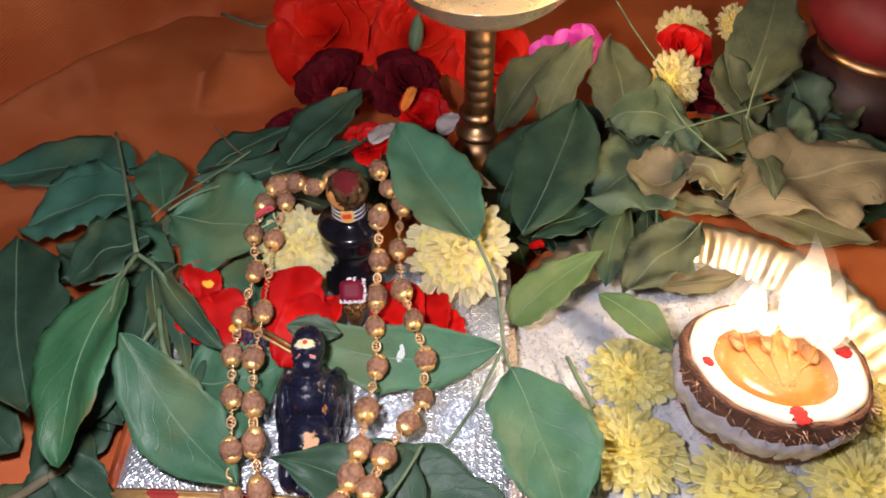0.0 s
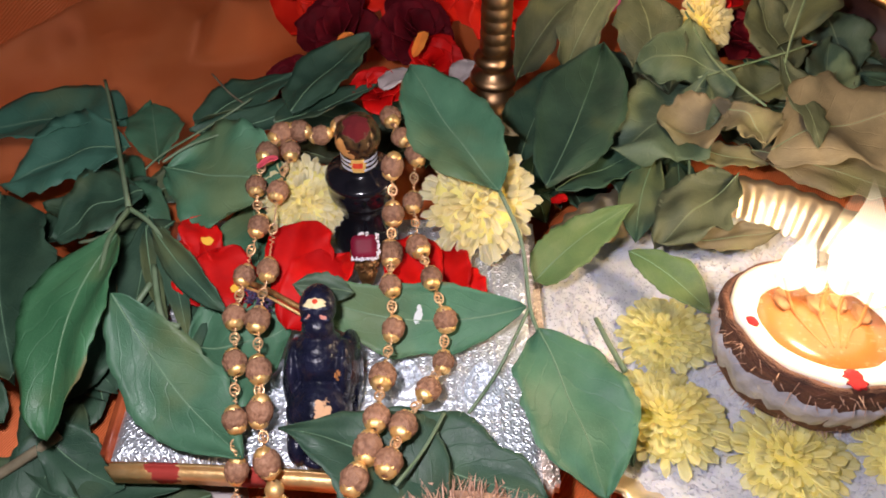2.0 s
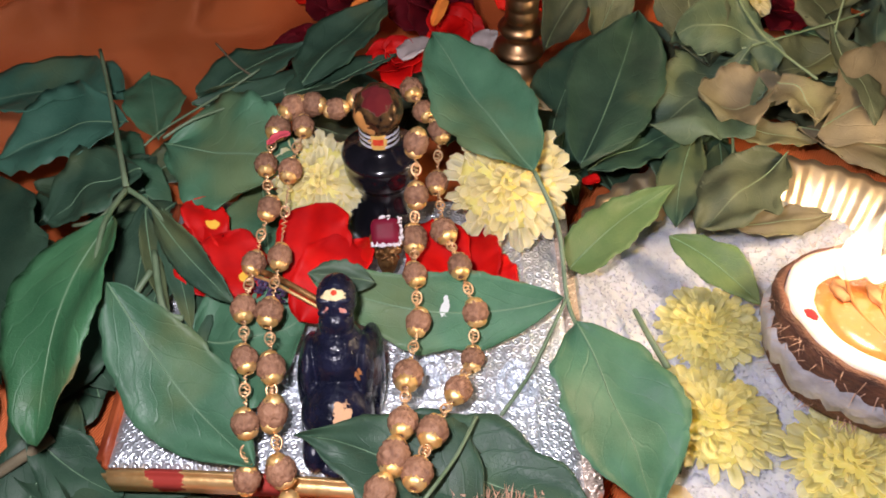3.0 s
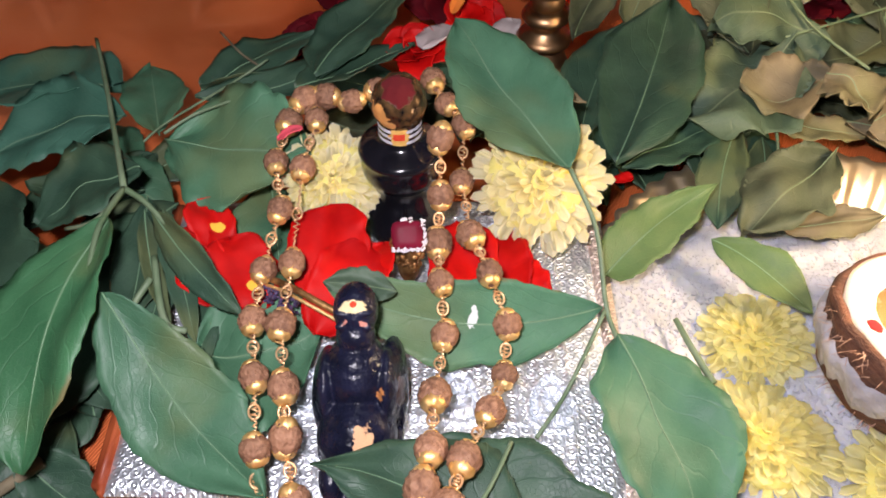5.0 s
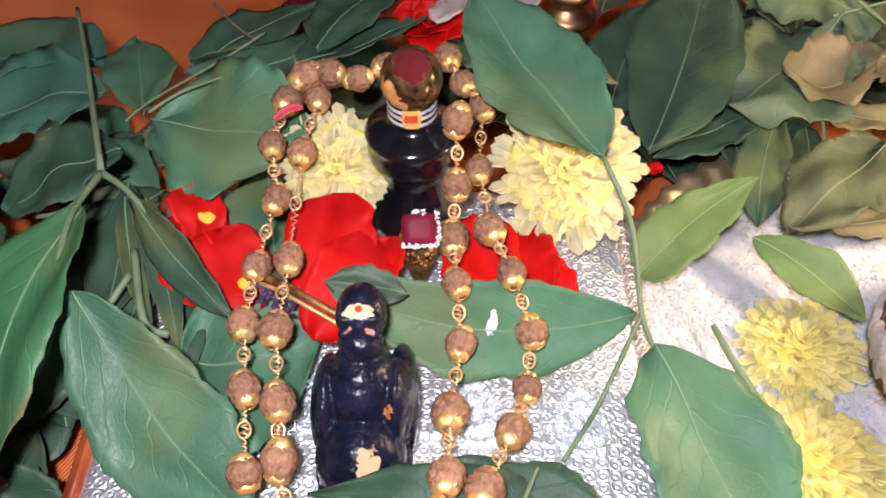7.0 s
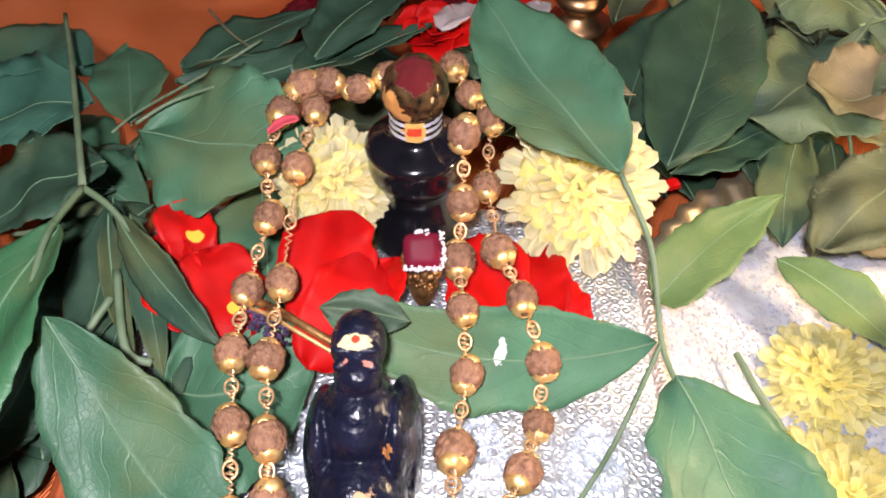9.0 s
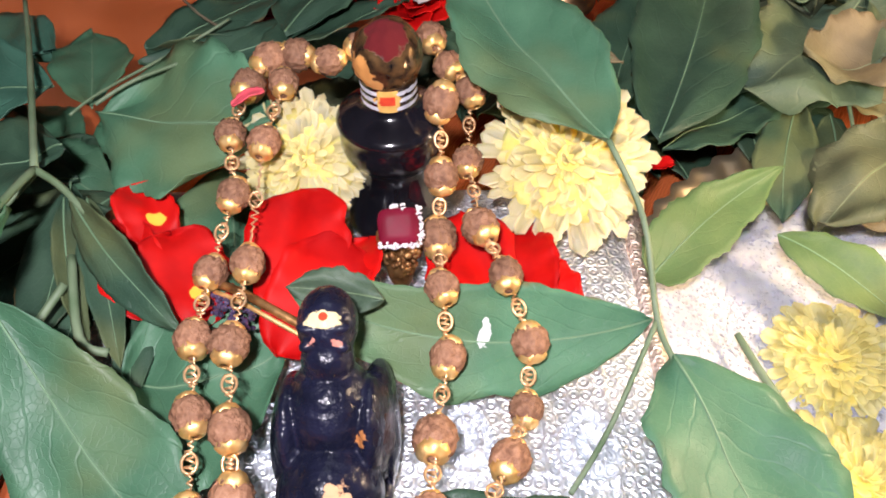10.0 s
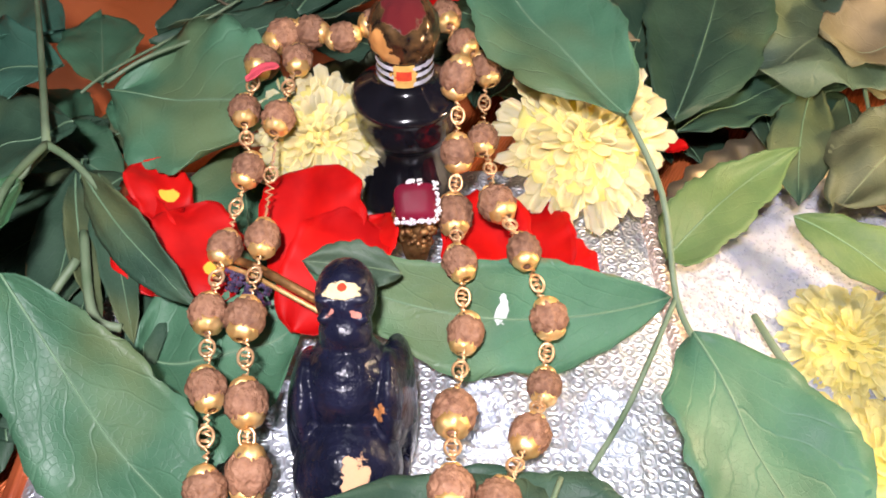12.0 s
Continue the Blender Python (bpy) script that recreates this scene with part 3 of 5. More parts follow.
def bull():
    """Seated bull carved in black stone: rounded masses melted into one mesh."""
    bm = bmesh.new()
    masses = [(0, 0, 0.004, 0.0130, 0.027, 0.0046), (0, 0.006, 0.019, 0.0104, 0.012, 0.0155), (0, -0.008, 0.012, 0.0115, 0.013, 0.0122),
              (0, 0.0165, 0.0380, 0.0064, 0.0082, 0.0074), (0, 0.0110, 0.0335, 0.0056, 0.0062, 0.0066), (0, 0.0082, 0.0265, 0.0074, 0.0078, 0.0080),
              (0, -0.0010, 0.0262, 0.0038, 0.0036, 0.0038), (0, -0.0105, 0.0205, 0.0058, 0.0045, 0.0040),
              (0.0096, 0.008, 0.0140, 0.0044, 0.0135, 0.0140), (-0.0094, 0.006, 0.0125, 0.0044, 0.0140, 0.0125), (0.0126, 0.006, 0.0100, 0.0016, 0.0100, 0.0100),
              (0.0086, 0.004, 0.0175, 0.0036, 0.0110, 0.0130), (-0.0086, 0.004, 0.0175, 0.0036, 0.0110, 0.0130),
              (0.0066, -0.017, 0.0068, 0.0042, 0.0090, 0.0064), (-0.0066, -0.017, 0.0068, 0.0042, 0.0090, 0.0064)]
    for side in (-1, 1):
        masses += [(side * 0.0036, 0.0096, 0.0392, 0.0016, 0.0013, 0.0013), (side * 0.0030, 0.0120, 0.0425, 0.0026, 0.0016, 0.0010)]
    for k in range(13):
        a = radians(-78 + 13 * k)
        masses.append((0.0080 * math.sin(a), 0.0072 - 0.0085 * math.cos(a), 0.0285 - 0.0010 * math.cos(a), 0.0010, 0.0010, 0.0010))
    for cx, cy, cz, rx, ry, rz in masses:
        bmesh.ops.create_icosphere(bm, subdivisions=3, radius=1, matrix=Matrix.Translation((cx, cy, cz)) @ Matrix.Diagonal((rx, ry, rz, 1)))
    ob = part("bull_idol", bm, BULL)
    ob.location = (-0.0508, 0.178, 0.0360)
    mod = ob.modifiers.new("melt", "REMESH")
    mod.mode, mod.voxel_size, mod.use_smooth_shade = "VOXEL", 0.00045, True
    sm = ob.modifiers.new("soften", "SMOOTH")
    sm.iterations = 3
    tagged(ob, "small seated bull idol in glossy black stone, paste on brow", "idol")


BULL = mat("bull_stone", ((0.004, 0.005, 0.012), (0.013, 0.014, 0.034)), rough=0.28, scale=120, bump=0.9, bump_scale=210, depth=0.0014, coat=0.10, spec=0.3)
blotch(BULL, (0, 0.0124, 0.0446), 0.0019, (0.72, 0.58, 0.32), 0.9, 0.5, 900, (0.38, 1.0, 1.0))
blotch(BULL, (0, 0.0130, 0.0450), 0.0010, (0.55, 0.05, 0.02), 0.9, 0.3, 500)
blotch(BULL, (-0.0026, 0.0090, 0.0410), 0.0010, (0.5, 0.2, 0.15), 0.8, 1.2, 900)
blotch(BULL, (0.0028, 0.0090, 0.0410), 0.0010, (0.5, 0.2, 0.15), 0.8, 1.2, 900)
blotch(BULL, (0.0030, -0.0155, 0.0195), 0.0034, (0.62, 0.36, 0.2), 0.9, 1.2, 450, (1.2, 0.8, 0.6))
blotch(BULL, (0.0075, -0.003, 0.0245), 0.0012, (0.45, 0.18, 0.06), 0.5, 1.4, 600, (1, 1, 0.5))
blotch(BULL, (0.0100, 0.002, 0.0200), 0.0048, (0.035, 0.010, 0.008), 0.25, 1.0, 250)
bull()


def brooch():
    top = root("brooch", (-0.0378, 0.2335, 0.0570), "gilt brooch with dark red gem edged in white grains", "jewel")
    bm = bmesh.new()
    rnd = random.Random(5)
    for k in range(150):
        a, b = rnd.uniform(0, 6.28), rnd.uniform(-1, 0.9)
        c = math.sqrt(max(0.0, 1 - b * b)) * (0.75 + 0.25 * b)
        p = Vector((0.0064 * math.cos(a) * c, 0.0062 * math.sin(a) * c - 0.002, b * 0.0105 - 0.001))
        bmesh.ops.create_icosphere(bm, subdivisions=1, radius=rnd.uniform(0.0007, 0.0013), matrix=Matrix.Translation(p))
    bmesh.ops.create_icosphere(bm, subdivisions=3, radius=1, matrix=Matrix.Translation((0, -0.002, -0.004)) @ Matrix.Diagonal((0.0040, 0.0038, 0.0125, 1)))
    part("setting", bm, DULLGOLD, top, "knobbly gilt setting")
    tilt = pose(0.0002, -0.0040, 0.0092, 40, 0, 4)
    bm = lathe([(0.0046, -0.002), (0.0058, 0.0), (0.0060, 0.0010), (0.0056, 0.0018), (0.0030, 0.0021), (0.0004, 0.0022)], 48, 0.05)
    for v in bm.verts:
        a = math.atan2(v.co.y, v.co.x)
        k = 1 / (abs(math.cos(a)) ** 5 + abs(math.sin(a)) ** 5) ** 0.2
        v.co.x, v.co.y = v.co.x * k * 0.84, v.co.y * k * 0.74
    part("gem", bm, GEM, top, "dark red squarish gem").matrix_basis = tilt
    bm = bmesh.new()
    for k in range(150):
        a = rnd.choice((rnd.uniform(3.9, 5.7), rnd.uniform(4.1, 5.9), rnd.uniform(-0.7, 0.9), rnd.uniform(1.2, 1.9)))
        q = 1 / (abs(math.cos(a)) ** 5 + abs(math.sin(a)) ** 5) ** 0.2
        r = (0.0058 + rnd.uniform(-0.0006, 0.0010)) * q
        bmesh.ops.create_icosphere(bm, subdivisions=1, radius=rnd.uniform(0.0002, 0.0006), matrix=Matrix.Translation((r * math.cos(a) * 0.88, r * math.sin(a) * 0.78, rnd.uniform(0, 0.0020))))
    grains = part("grain_edge", bm, CRYSTAL, top, "white grains")
    grains.matrix_basis, grains["kind"] = tilt, "stuff"


DULLGOLD = mat("dull_gilt", ((0.16, 0.07, 0.025), (0.5, 0.27, 0.1)), rough=0.4, metal=0.7, scale=260, bump=0.4, bump_scale=700)
brooch()


# ---- prayer beads ----
def bead_mesh(seed):
    bm = bmesh.new()
    bmesh.ops.create_icosphere(bm, subdivisions=4, radius=1)
    for v in bm.verts:
        p = v.co.copy()
        a = math.atan2(p.y, p.x)
        groove = -0.09 * max(0.0, math.cos(a * 5 + seed)) ** 10 * (1 - p.z * p.z)
        ridge = 0.5 - abs(noise.noise(p * 4.5 + Vector((seed, 0, 0))))
        bumps = 0.20 * (ridge - 0.3) + 0.11 * noise.noise(p * 11 + Vector((0, seed, 0)))
        v.co = p * (1 + groove + bumps)
        v.co.x, v.co.y, v.co.z = v.co.x * 0.94, v.co.y * 0.94, v.co.z * 0.99
    for v in bm.verts:
        v.co *= 0.0048
    me = bpy.data.meshes.new("bead")
    bm.to_mesh(me)
    bm.free()
    me.materials.append(BEAD)
    me.polygons.foreach_set("use_smooth", [True] * len(me.polygons))
    return me


def cap_mesh():
    """A small gilt cup with a petalled rim, opening downwards, rim at z = 0.0033."""
    steps = 30
    verts, faces = [], []
    for r, z in ((0.0008, 0.0055), (0.0015, 0.0052), (0.0024, 0.0046), (0.0031, 0.0037)):
        for i in range(steps):
            a = 2 * math.pi * i / steps
            dz = -0.0013 * max(0, math.cos(a * 6)) if r > 0.003 else (-0.0002 * math.cos(a * 6) if r > 0.002 else 0)
            rr = r + (0.0004 if r > 0.003 else 0.0003)
            verts.append((rr * math.cos(a), rr * math.sin(a), z + dz))
    for j in range(3):
        for i in range(steps):
            k = (i + 1) % steps
            faces.append((j * steps + i, j * steps + k, (j + 1) * steps + k, (j + 1) * steps + i)[::-1])
    n = len(verts)
    verts += [(x * 0.93, y * 0.93, z - 0.0003) for x, y, z in verts]
    faces += [tuple(n + q for q in f[::-1]) for f in faces]
    for i in range(steps):
        k = (i + 1) % steps
        faces.append((3 * steps + k, 3 * steps + i, n + 3 * steps + i, n + 3 * steps + k))
        faces.append((i, k, n + k, n + i))
    me = bpy.data.meshes.new("cap")
    me.from_pydata(verts, [], faces)
    me.materials.append(GOLD)
    me.polygons.foreach_set("use_smooth", [True] * len(me.polygons))
    return me


def mala():
    top = root("prayer_beads", (-0.05, 0.2, 0.037), "string of rough brown seed beads with gilt caps and copper links", "necklace")
    base = Matrix.Translation((0.05, -0.2, -0.037))
    beads = [bead_mesh(k * 3.1) for k in range(5)]
    cap = cap_mesh()
    rnd = random.Random(11)
    strands = (
        [(-0.0485, 0.2835, 0.081), (-0.0575, 0.280, 0.079), (-0.0665, 0.2835, 0.0785), (-0.074, 0.282, 0.078), (-0.078, 0.270, 0.078), (-0.081, 0.255, 0.074), (-0.078, 0.237, 0.070), (-0.082, 0.219, 0.062), (-0.083, 0.201, 0.060),
         (-0.080, 0.182, 0.059), (-0.0774, 0.1618, 0.0545), (-0.077, 0.1495, 0.043), (-0.078, 0.137, 0.026)],
        [(-0.069, 0.272, 0.0775), (-0.072, 0.252, 0.074), (-0.073, 0.220, 0.064), (-0.074, 0.198, 0.062), (-0.071, 0.178, 0.060), (-0.070, 0.166, 0.053), (-0.067, 0.1515, 0.044), (-0.062, 0.139, 0.028)],
        [(-0.030, 0.298, 0.074), (-0.025, 0.287, 0.072), (-0.019, 0.278, 0.070), (-0.020, 0.260, 0.060), (-0.0175, 0.2353, 0.0600), (-0.0122, 0.2170, 0.0625), (-0.007, 0.203, 0.055),
         (-0.008, 0.192, 0.044), (-0.0132, 0.1749, 0.0520), (-0.0210, 0.1560, 0.0600), (-0.0253, 0.1428, 0.0600)],
        [(-0.0272, 0.2562, 0.0830), (-0.0272, 0.2453, 0.0680), (-0.0282, 0.2336, 0.0580), (-0.0272, 0.2130, 0.0630), (-0.026, 0.199, 0.055), (-0.0289, 0.1778, 0.0560), (-0.0297, 0.1586, 0.0605), (-0.0320, 0.1477, 0.0605), (-0.0355, 0.1369, 0.0605)])
    for line in strands:
        pts = [Vector(p) for p in line]
        for i, p in enumerate(pts):
            d = (pts[min(i + 1, len(pts) - 1)] - pts[max(i - 1, 0)]).normalized()
            d = (d + Vector((rnd.uniform(-0.25, 0.25), rnd.uniform(-0.2, 0.2), rnd.uniform(-0.2, 0.2)))).normalized()
            ob = new("bead", rnd.choice(beads))
            ob.parent = top
            s = rnd.uniform(0.88, 1.08)
            turn = (-d).to_track_quat("Z", "Y").to_matrix().to_4x4()
            ob.matrix_basis = base @ Matrix.Translation(p) @ turn @ Matrix.Rotation(rnd.uniform(0, 6.28), 4, "Z") @ Matrix.Diagonal((s, s, s * rnd.uniform(0.95, 1.08), 1))
            for flip in (0, 180):
                c = new("cap", cap)
                c.parent = ob
                c.matrix_basis = pose(0, 0, 0, flip, 0, rnd.uniform(0, 60)) @ Matrix.Diagonal((1.0, 1.0, 1.0, 1) if flip else (0.9, 0.9, 1.0, 1))
            if i + 1 < len(pts):
                q = pts[i + 1]
                way = q - p
                gap = way.length
                u = way.normalized()
                a, b = p + u * 0.0046, q - u * 0.0046
                side = u.cross(Vector((0, 0.3, 1))).normalized()
                up = side.cross(u)
                wire = []
                turns = max(2.0, gap * 350)
                for k in range(26):
                    t = k / 25
                    r = 0.00095 if 0.25 < t < 0.75 else 0.0006
                    ang = 2 * math.pi * turns * t
                    wire.append(a + (b - a) * t + side * r * math.cos(ang) + up * r * math.sin(ang))
                lk = part("link", tube(wire, 0.00032, 5), COPPER, top, "twisted copper wire")
                lk.matrix_basis = base
                if gap > 0.0125:
                    mid = (a + b) / 2
                    loop = [mid + u * 0.0021 * math.cos(2 * math.pi * k / 16) + (side * 0.0016) * math.sin(2 * math.pi * k / 16) + up * 0.0006 for k in range(17)]
                    lk = part("loop", tube(loop, 0.00036, 5), COPPER, top, "copper wire loop")
                    lk.matrix_basis = base


mala()


# ---- the plate with salt, flowers and the coconut lamp ----
def plate():
    top = root("plate", (0.119, 0.223, 0.0), "round gilt plate with fluted rim, filled with coarse salt", "plate")
    prof = [(0.004, 0.0005), (0.066, 0.0005), (0.070, 0.003), (0.078, 0.014), (0.0855, 0.021), (0.0885, 0.0225), (0.0885, 0.0212), (0.0785, 0.0115), (0.0705, 0.0005), (0.066, -0.001), (0.004, -0.001)]
    part("dish", lathe(prof, 336, 0, 0, True, 0.012, 56, 0.0695), PLATE, top).scale = (1.095, 1.095, 0.92)


plate()


def salt_height(x, y):
    r = math.hypot(x, y)
    return 0.0065 + 0.0035 * noise.noise((x * 30, y * 30, 3)) + 0.0016 * noise.noise((x * 110, y * 110, 8)) + 0.018 * math.exp(-((x + 0.075) / 0.022) ** 2 - ((y - 0.004) / 0.045) ** 2)


def salt():
    n = 70
    verts, faces = [], []
    for j in range(n + 1):
        r = 0.0735 * j / n
        for i in range(120):
            a = 2 * math.pi * i / 120
            x, y = r * math.cos(a), r * math.sin(a)
            verts.append((x, y, salt_height(x, y) + 0.0005 * noise.noise((x * 600, y * 600, 2))))
    for j in range(n):
        for i in range(120):
            k = (i + 1) % 120
            faces.append((j * 120 + i, (j + 1) * 120 + i, (j + 1) * 120 + k, j * 120 + k))
    rnd = random.Random(3)
    cube = [(-1, -1, -1), (1, -1, -1), (1, 1, -1), (-1, 1, -1), (-1, -1, 1), (1, -1, 1), (1, 1, 1), (-1, 1, 1)]
    cf = [(0, 3, 2, 1), (4, 5, 6, 7), (0, 1, 5, 4), (1, 2, 6, 5), (2, 3, 7, 6), (3, 0, 4, 7)]
    for k in range(11000):
        a, r = rnd.uniform(0, 6.283), 0.073 * math.sqrt(rnd.random())
        x, y = r * math.cos(a), r * math.sin(a)
        s = rnd.uniform(0.00015, 0.0004)
        e = Euler((rnd.uniform(0, 3), rnd.uniform(0, 3), rnd.uniform(0, 3))).to_matrix()
        o = len(verts)
        c = Vector((x, y, salt_height(x, y) + s * 0.5))
        verts += [tuple(c + e @ (Vector(q) * s)) for q in cube]
        faces += [tuple(o + t for t in f) for f in cf]
    ob = sheet("salt", verts, faces, SALT, smooth=False)
    ob.location, ob.scale = (0.119, 0.223, 0.0), (1.19, 1.19, 1)
    tagged(ob, "coarse white salt crystals heaped in the plate", "salt", "", "stuff")


salt()


def flame(parent, place, h, r, lean, seed):
    """Three veils inside one another, so that the fire has a bright core and a soft edge."""
    outer = None
    for k, (wide, tall) in enumerate(((1.15, 1.04), (1.0, 1.0), (0.7, 0.85))):
        prof = [(max(r * wide * math.sin(math.pi * (i / 22) ** 0.62) ** 1.25, 0.0002), h * tall * i / 22) for i in range(23)]
        bm = lathe(prof, 28, 0.14, seed + k)
        for v in bm.verts:
            t = v.co.z / h
            v.co.x += lean * t * t + 0.0022 * math.sin(t * 6 + seed) * t
            v.co.y += 0.0015 * math.sin(t * 5 + seed * 2) * t
        ob = part("flame" if outer is None else "flame_core", bm, FLAMES[2 - k], outer or parent, "bright yellow-white flame" if outer is None else "")
        if outer is None:
            outer = ob
            ob.location = place


PAD = mat("cotton_pad", ((0.3, 0.13, 0.045), (0.42, 0.21, 0.085)), rough=0.7, scale=200, bump=0.5)


def coconut():
    top = root("coconut_lamp", (0.1362, 0.2078, 0.006), "half coconut shell lamp with burning wicks in melted ghee", "coconut lamp")
    top.rotation_euler, top.scale = (radians(-5), radians(5), 0), (1.05, 0.95, 0.95)
    R = 0.0378
    outer = [(0.010, -0.001), (0.022, 0.002), (0.0300, 0.007), (0.0338, 0.012), (0.0352, 0.0165), (0.0366, 0.0225), (R - 0.0004, 0.030), (R + 0.0004, 0.0365), (R - 0.0010, 0.0398), (R - 0.0028, 0.0402), (R - 0.0040, 0.036)]
    part("shell", lathe(outer, 120, 0.07, 4), SHELL, top, "rough dark brown shell")
    bm = lathe([(0.0335, 0.0135), (0.0358, 0.0165), (0.0373, 0.0215), (0.0382, 0.0250), (0.0385, 0.0278), (0.0366, 0.0290)], 120, 0.07, 4, False)
    for v in bm.verts:
        a = math.atan2(v.co.y, v.co.x)
        v.co.z += 0.0036 * noise.noise((math.cos(a) * 9, math.sin(a) * 9, 1.0)) + 0.0016 * noise.noise((math.cos(a) * 30, math.sin(a) * 30, v.co.z * 400))
    part("pith_band", bm, PITH, top, "greyish torn pith")
    part("flesh", lathe([(R - 0.0030, 0.030), (R - 0.0030, 0.0402), (R - 0.0050, 0.0412), (0.0285, 0.0408), (0.0255, 0.0390), (0.0240, 0.035), (0.020, 0.028)], 80, 0.04, 2), FLESH, top, "cream-white coconut flesh")
    part("ghee", lathe([(0.002, 0.0362), (0.014, 0.0362), (0.0252, 0.0364), (0.0252, 0.030), (0.002, 0.030)], 60, 0.02, 5), OIL, top, "amber melted ghee")
    for a, r, s in ((188, 0.0300, 0.0024), (268, 0.0318, 0.0040), (14, 0.0300, 0.0040)):
        bm = bmesh.new()
        bmesh.ops.create_icosphere(bm, subdivisions=3, radius=1)
        for v in bm.verts:
            v.co = Vector((v.co.x * s * (1 + 0.5 * noise.noise(v.co * 3)), v.co.y * s * 1.2 * (1 + 0.5 * noise.noise(v.co * 2.5)), v.co.z * 0.0006))
        ob = part("kumkum_dab", bm, KUMKUM, top, "dab of red powder")
        ob.location = (r * math.cos(radians(a)), r * math.sin(radians(a)), 0.0408)
    for k, (x, y, lean) in enumerate(((-0.010, 0.012, -0.004), (0.000, 0.010, 0.002), (0.008, 0.012, 0.003), (0.014, 0.006, 0.004))):
        part("wick", tube(smooth_line([(x * 0.3, -0.012, 0.0358), (x * 0.7, -0.002, 0.0360), (x, y - 0.004, 0.0372), (x + lean, y + 0.004, 0.047)], 4), 0.0006, 8, 0.0008), WICK, top, "ghee-soaked cotton wick")
        bm = bmesh.new()
        bmesh.ops.create_icosphere(bm, subdivisions=3, radius=1)
        for v in bm.verts:
            g = 1 + 0.35 * noise.noise(v.co * 1.8 + Vector((k * 3, 0, 0)))
            v.co = Vector((v.co.x * 0.0034 * g, v.co.y * 0.0056 * g, v.co.z * 0.0020 * g))
        part("cotton_pad", bm, PAD, top, "ghee-soaked cotton pad under the flame").location = (x * 1.2, y + 0.001, 0.0370)

    flame(top, (-0.012, 0.015, 0.041), 0.044, 0.0085, 0.002, 1)
    flame(top, (-0.002, 0.014, 0.041), 0.022, 0.0050, 0.001, 3)
    flame(top, (0.009, 0.015, 0.040), 0.072, 0.0125, -0.012, 5)
    flame(top, (0.019, 0.009, 0.040), 0.052, 0.0105, -0.006, 8)
    rnd = random.Random(8)
    bm = bmesh.new()
    for k in range(420):
        a = rnd.uniform(0, 6.283)
        z = rnd.choice((rnd.uniform(0.031, 0.040), rnd.uniform(0.006, 0.014)))
        r = 0.0380 if z > 0.028 else 0.0255 + 0.0006 * (z * 1000)
        p = Vector((r * math.cos(a), r * math.sin(a), z))
        d = Vector((math.cos(a) + rnd.uniform(-1, 1), math.sin(a) + rnd.uniform(-1, 1), rnd.uniform(-0.8, 0.5))).normalized()
        s = Vector((-math.sin(a), math.cos(a), 0.3)) * 0.00022
        q = p + d * rnd.uniform(0.003, 0.007)
        f = [bm.verts.new(p - s), bm.verts.new(p + s), bm.verts.new(q + Vector((0, 0, rnd.uniform(-0.002, 0.001))))]
        bm.faces.new(f)
    part("fibre", bm, HUSK, top, "loose brown fibres", False)["kind"] = "stuff"


coconut()


def whole_coconut():
    """The fibrous tuft of a husked coconut standing in front of the board."""
    top = root("coconut", (-0.002, 0.1135, 0.0), "husked brown coconut with a fibrous tuft", "coconut")
    bm = bmesh.new()
    bmesh.ops.create_icosphere(bm, subdivisions=4, radius=1)
    for v in bm.verts:
        k = 1 + 0.05 * noise.noise(v.co * 3) + 0.03 * noise.noise(v.co * 11)
        v.co = Vector((v.co.x * 0.036 * k, v.co.y * 0.033 * k, 0.029 + v.co.z * 0.0285 * k))
    part("shell", bm, HUSK, top)
    rnd = random.Random(4)
    bm = bmesh.new()
    for k in range(1500):
        a, b = rnd.uniform(0, 6.283), rnd.uniform(0.1, 1.0)
        c = math.sqrt(1 - b * b)
        n = Vector((c * math.cos(a), c * math.sin(a), b))
        p = Vector((n.x * 0.036, n.y * 0.033, 0.029 + n.z * 0.0282))
        d = (n + Vector((rnd.uniform(-0.9, 0.9), rnd.uniform(-0.9, 0.9), rnd.uniform(-0.5, 0.7)))).normalized()
        s = d.cross(n).normalized() * 0.0003 if d.cross(n).length > 0.01 else Vector((0.0003, 0, 0))
        q = p + d * rnd.uniform(0.002, 0.005)
        r = q + (d + Vector((rnd.uniform(-1, 1), rnd.uniform(-1, 1), 0))).normalized() * 0.002
        f = [bm.verts.new(t) for t in (p - s, p + s, q + s * 0.6, r, q - s * 0.6)]
        bm.faces.new(f)
    part("fibre", bm, HUSK, top, "loose pinkish-brown fibres", False)["kind"] = "stuff"


whole_coconut()


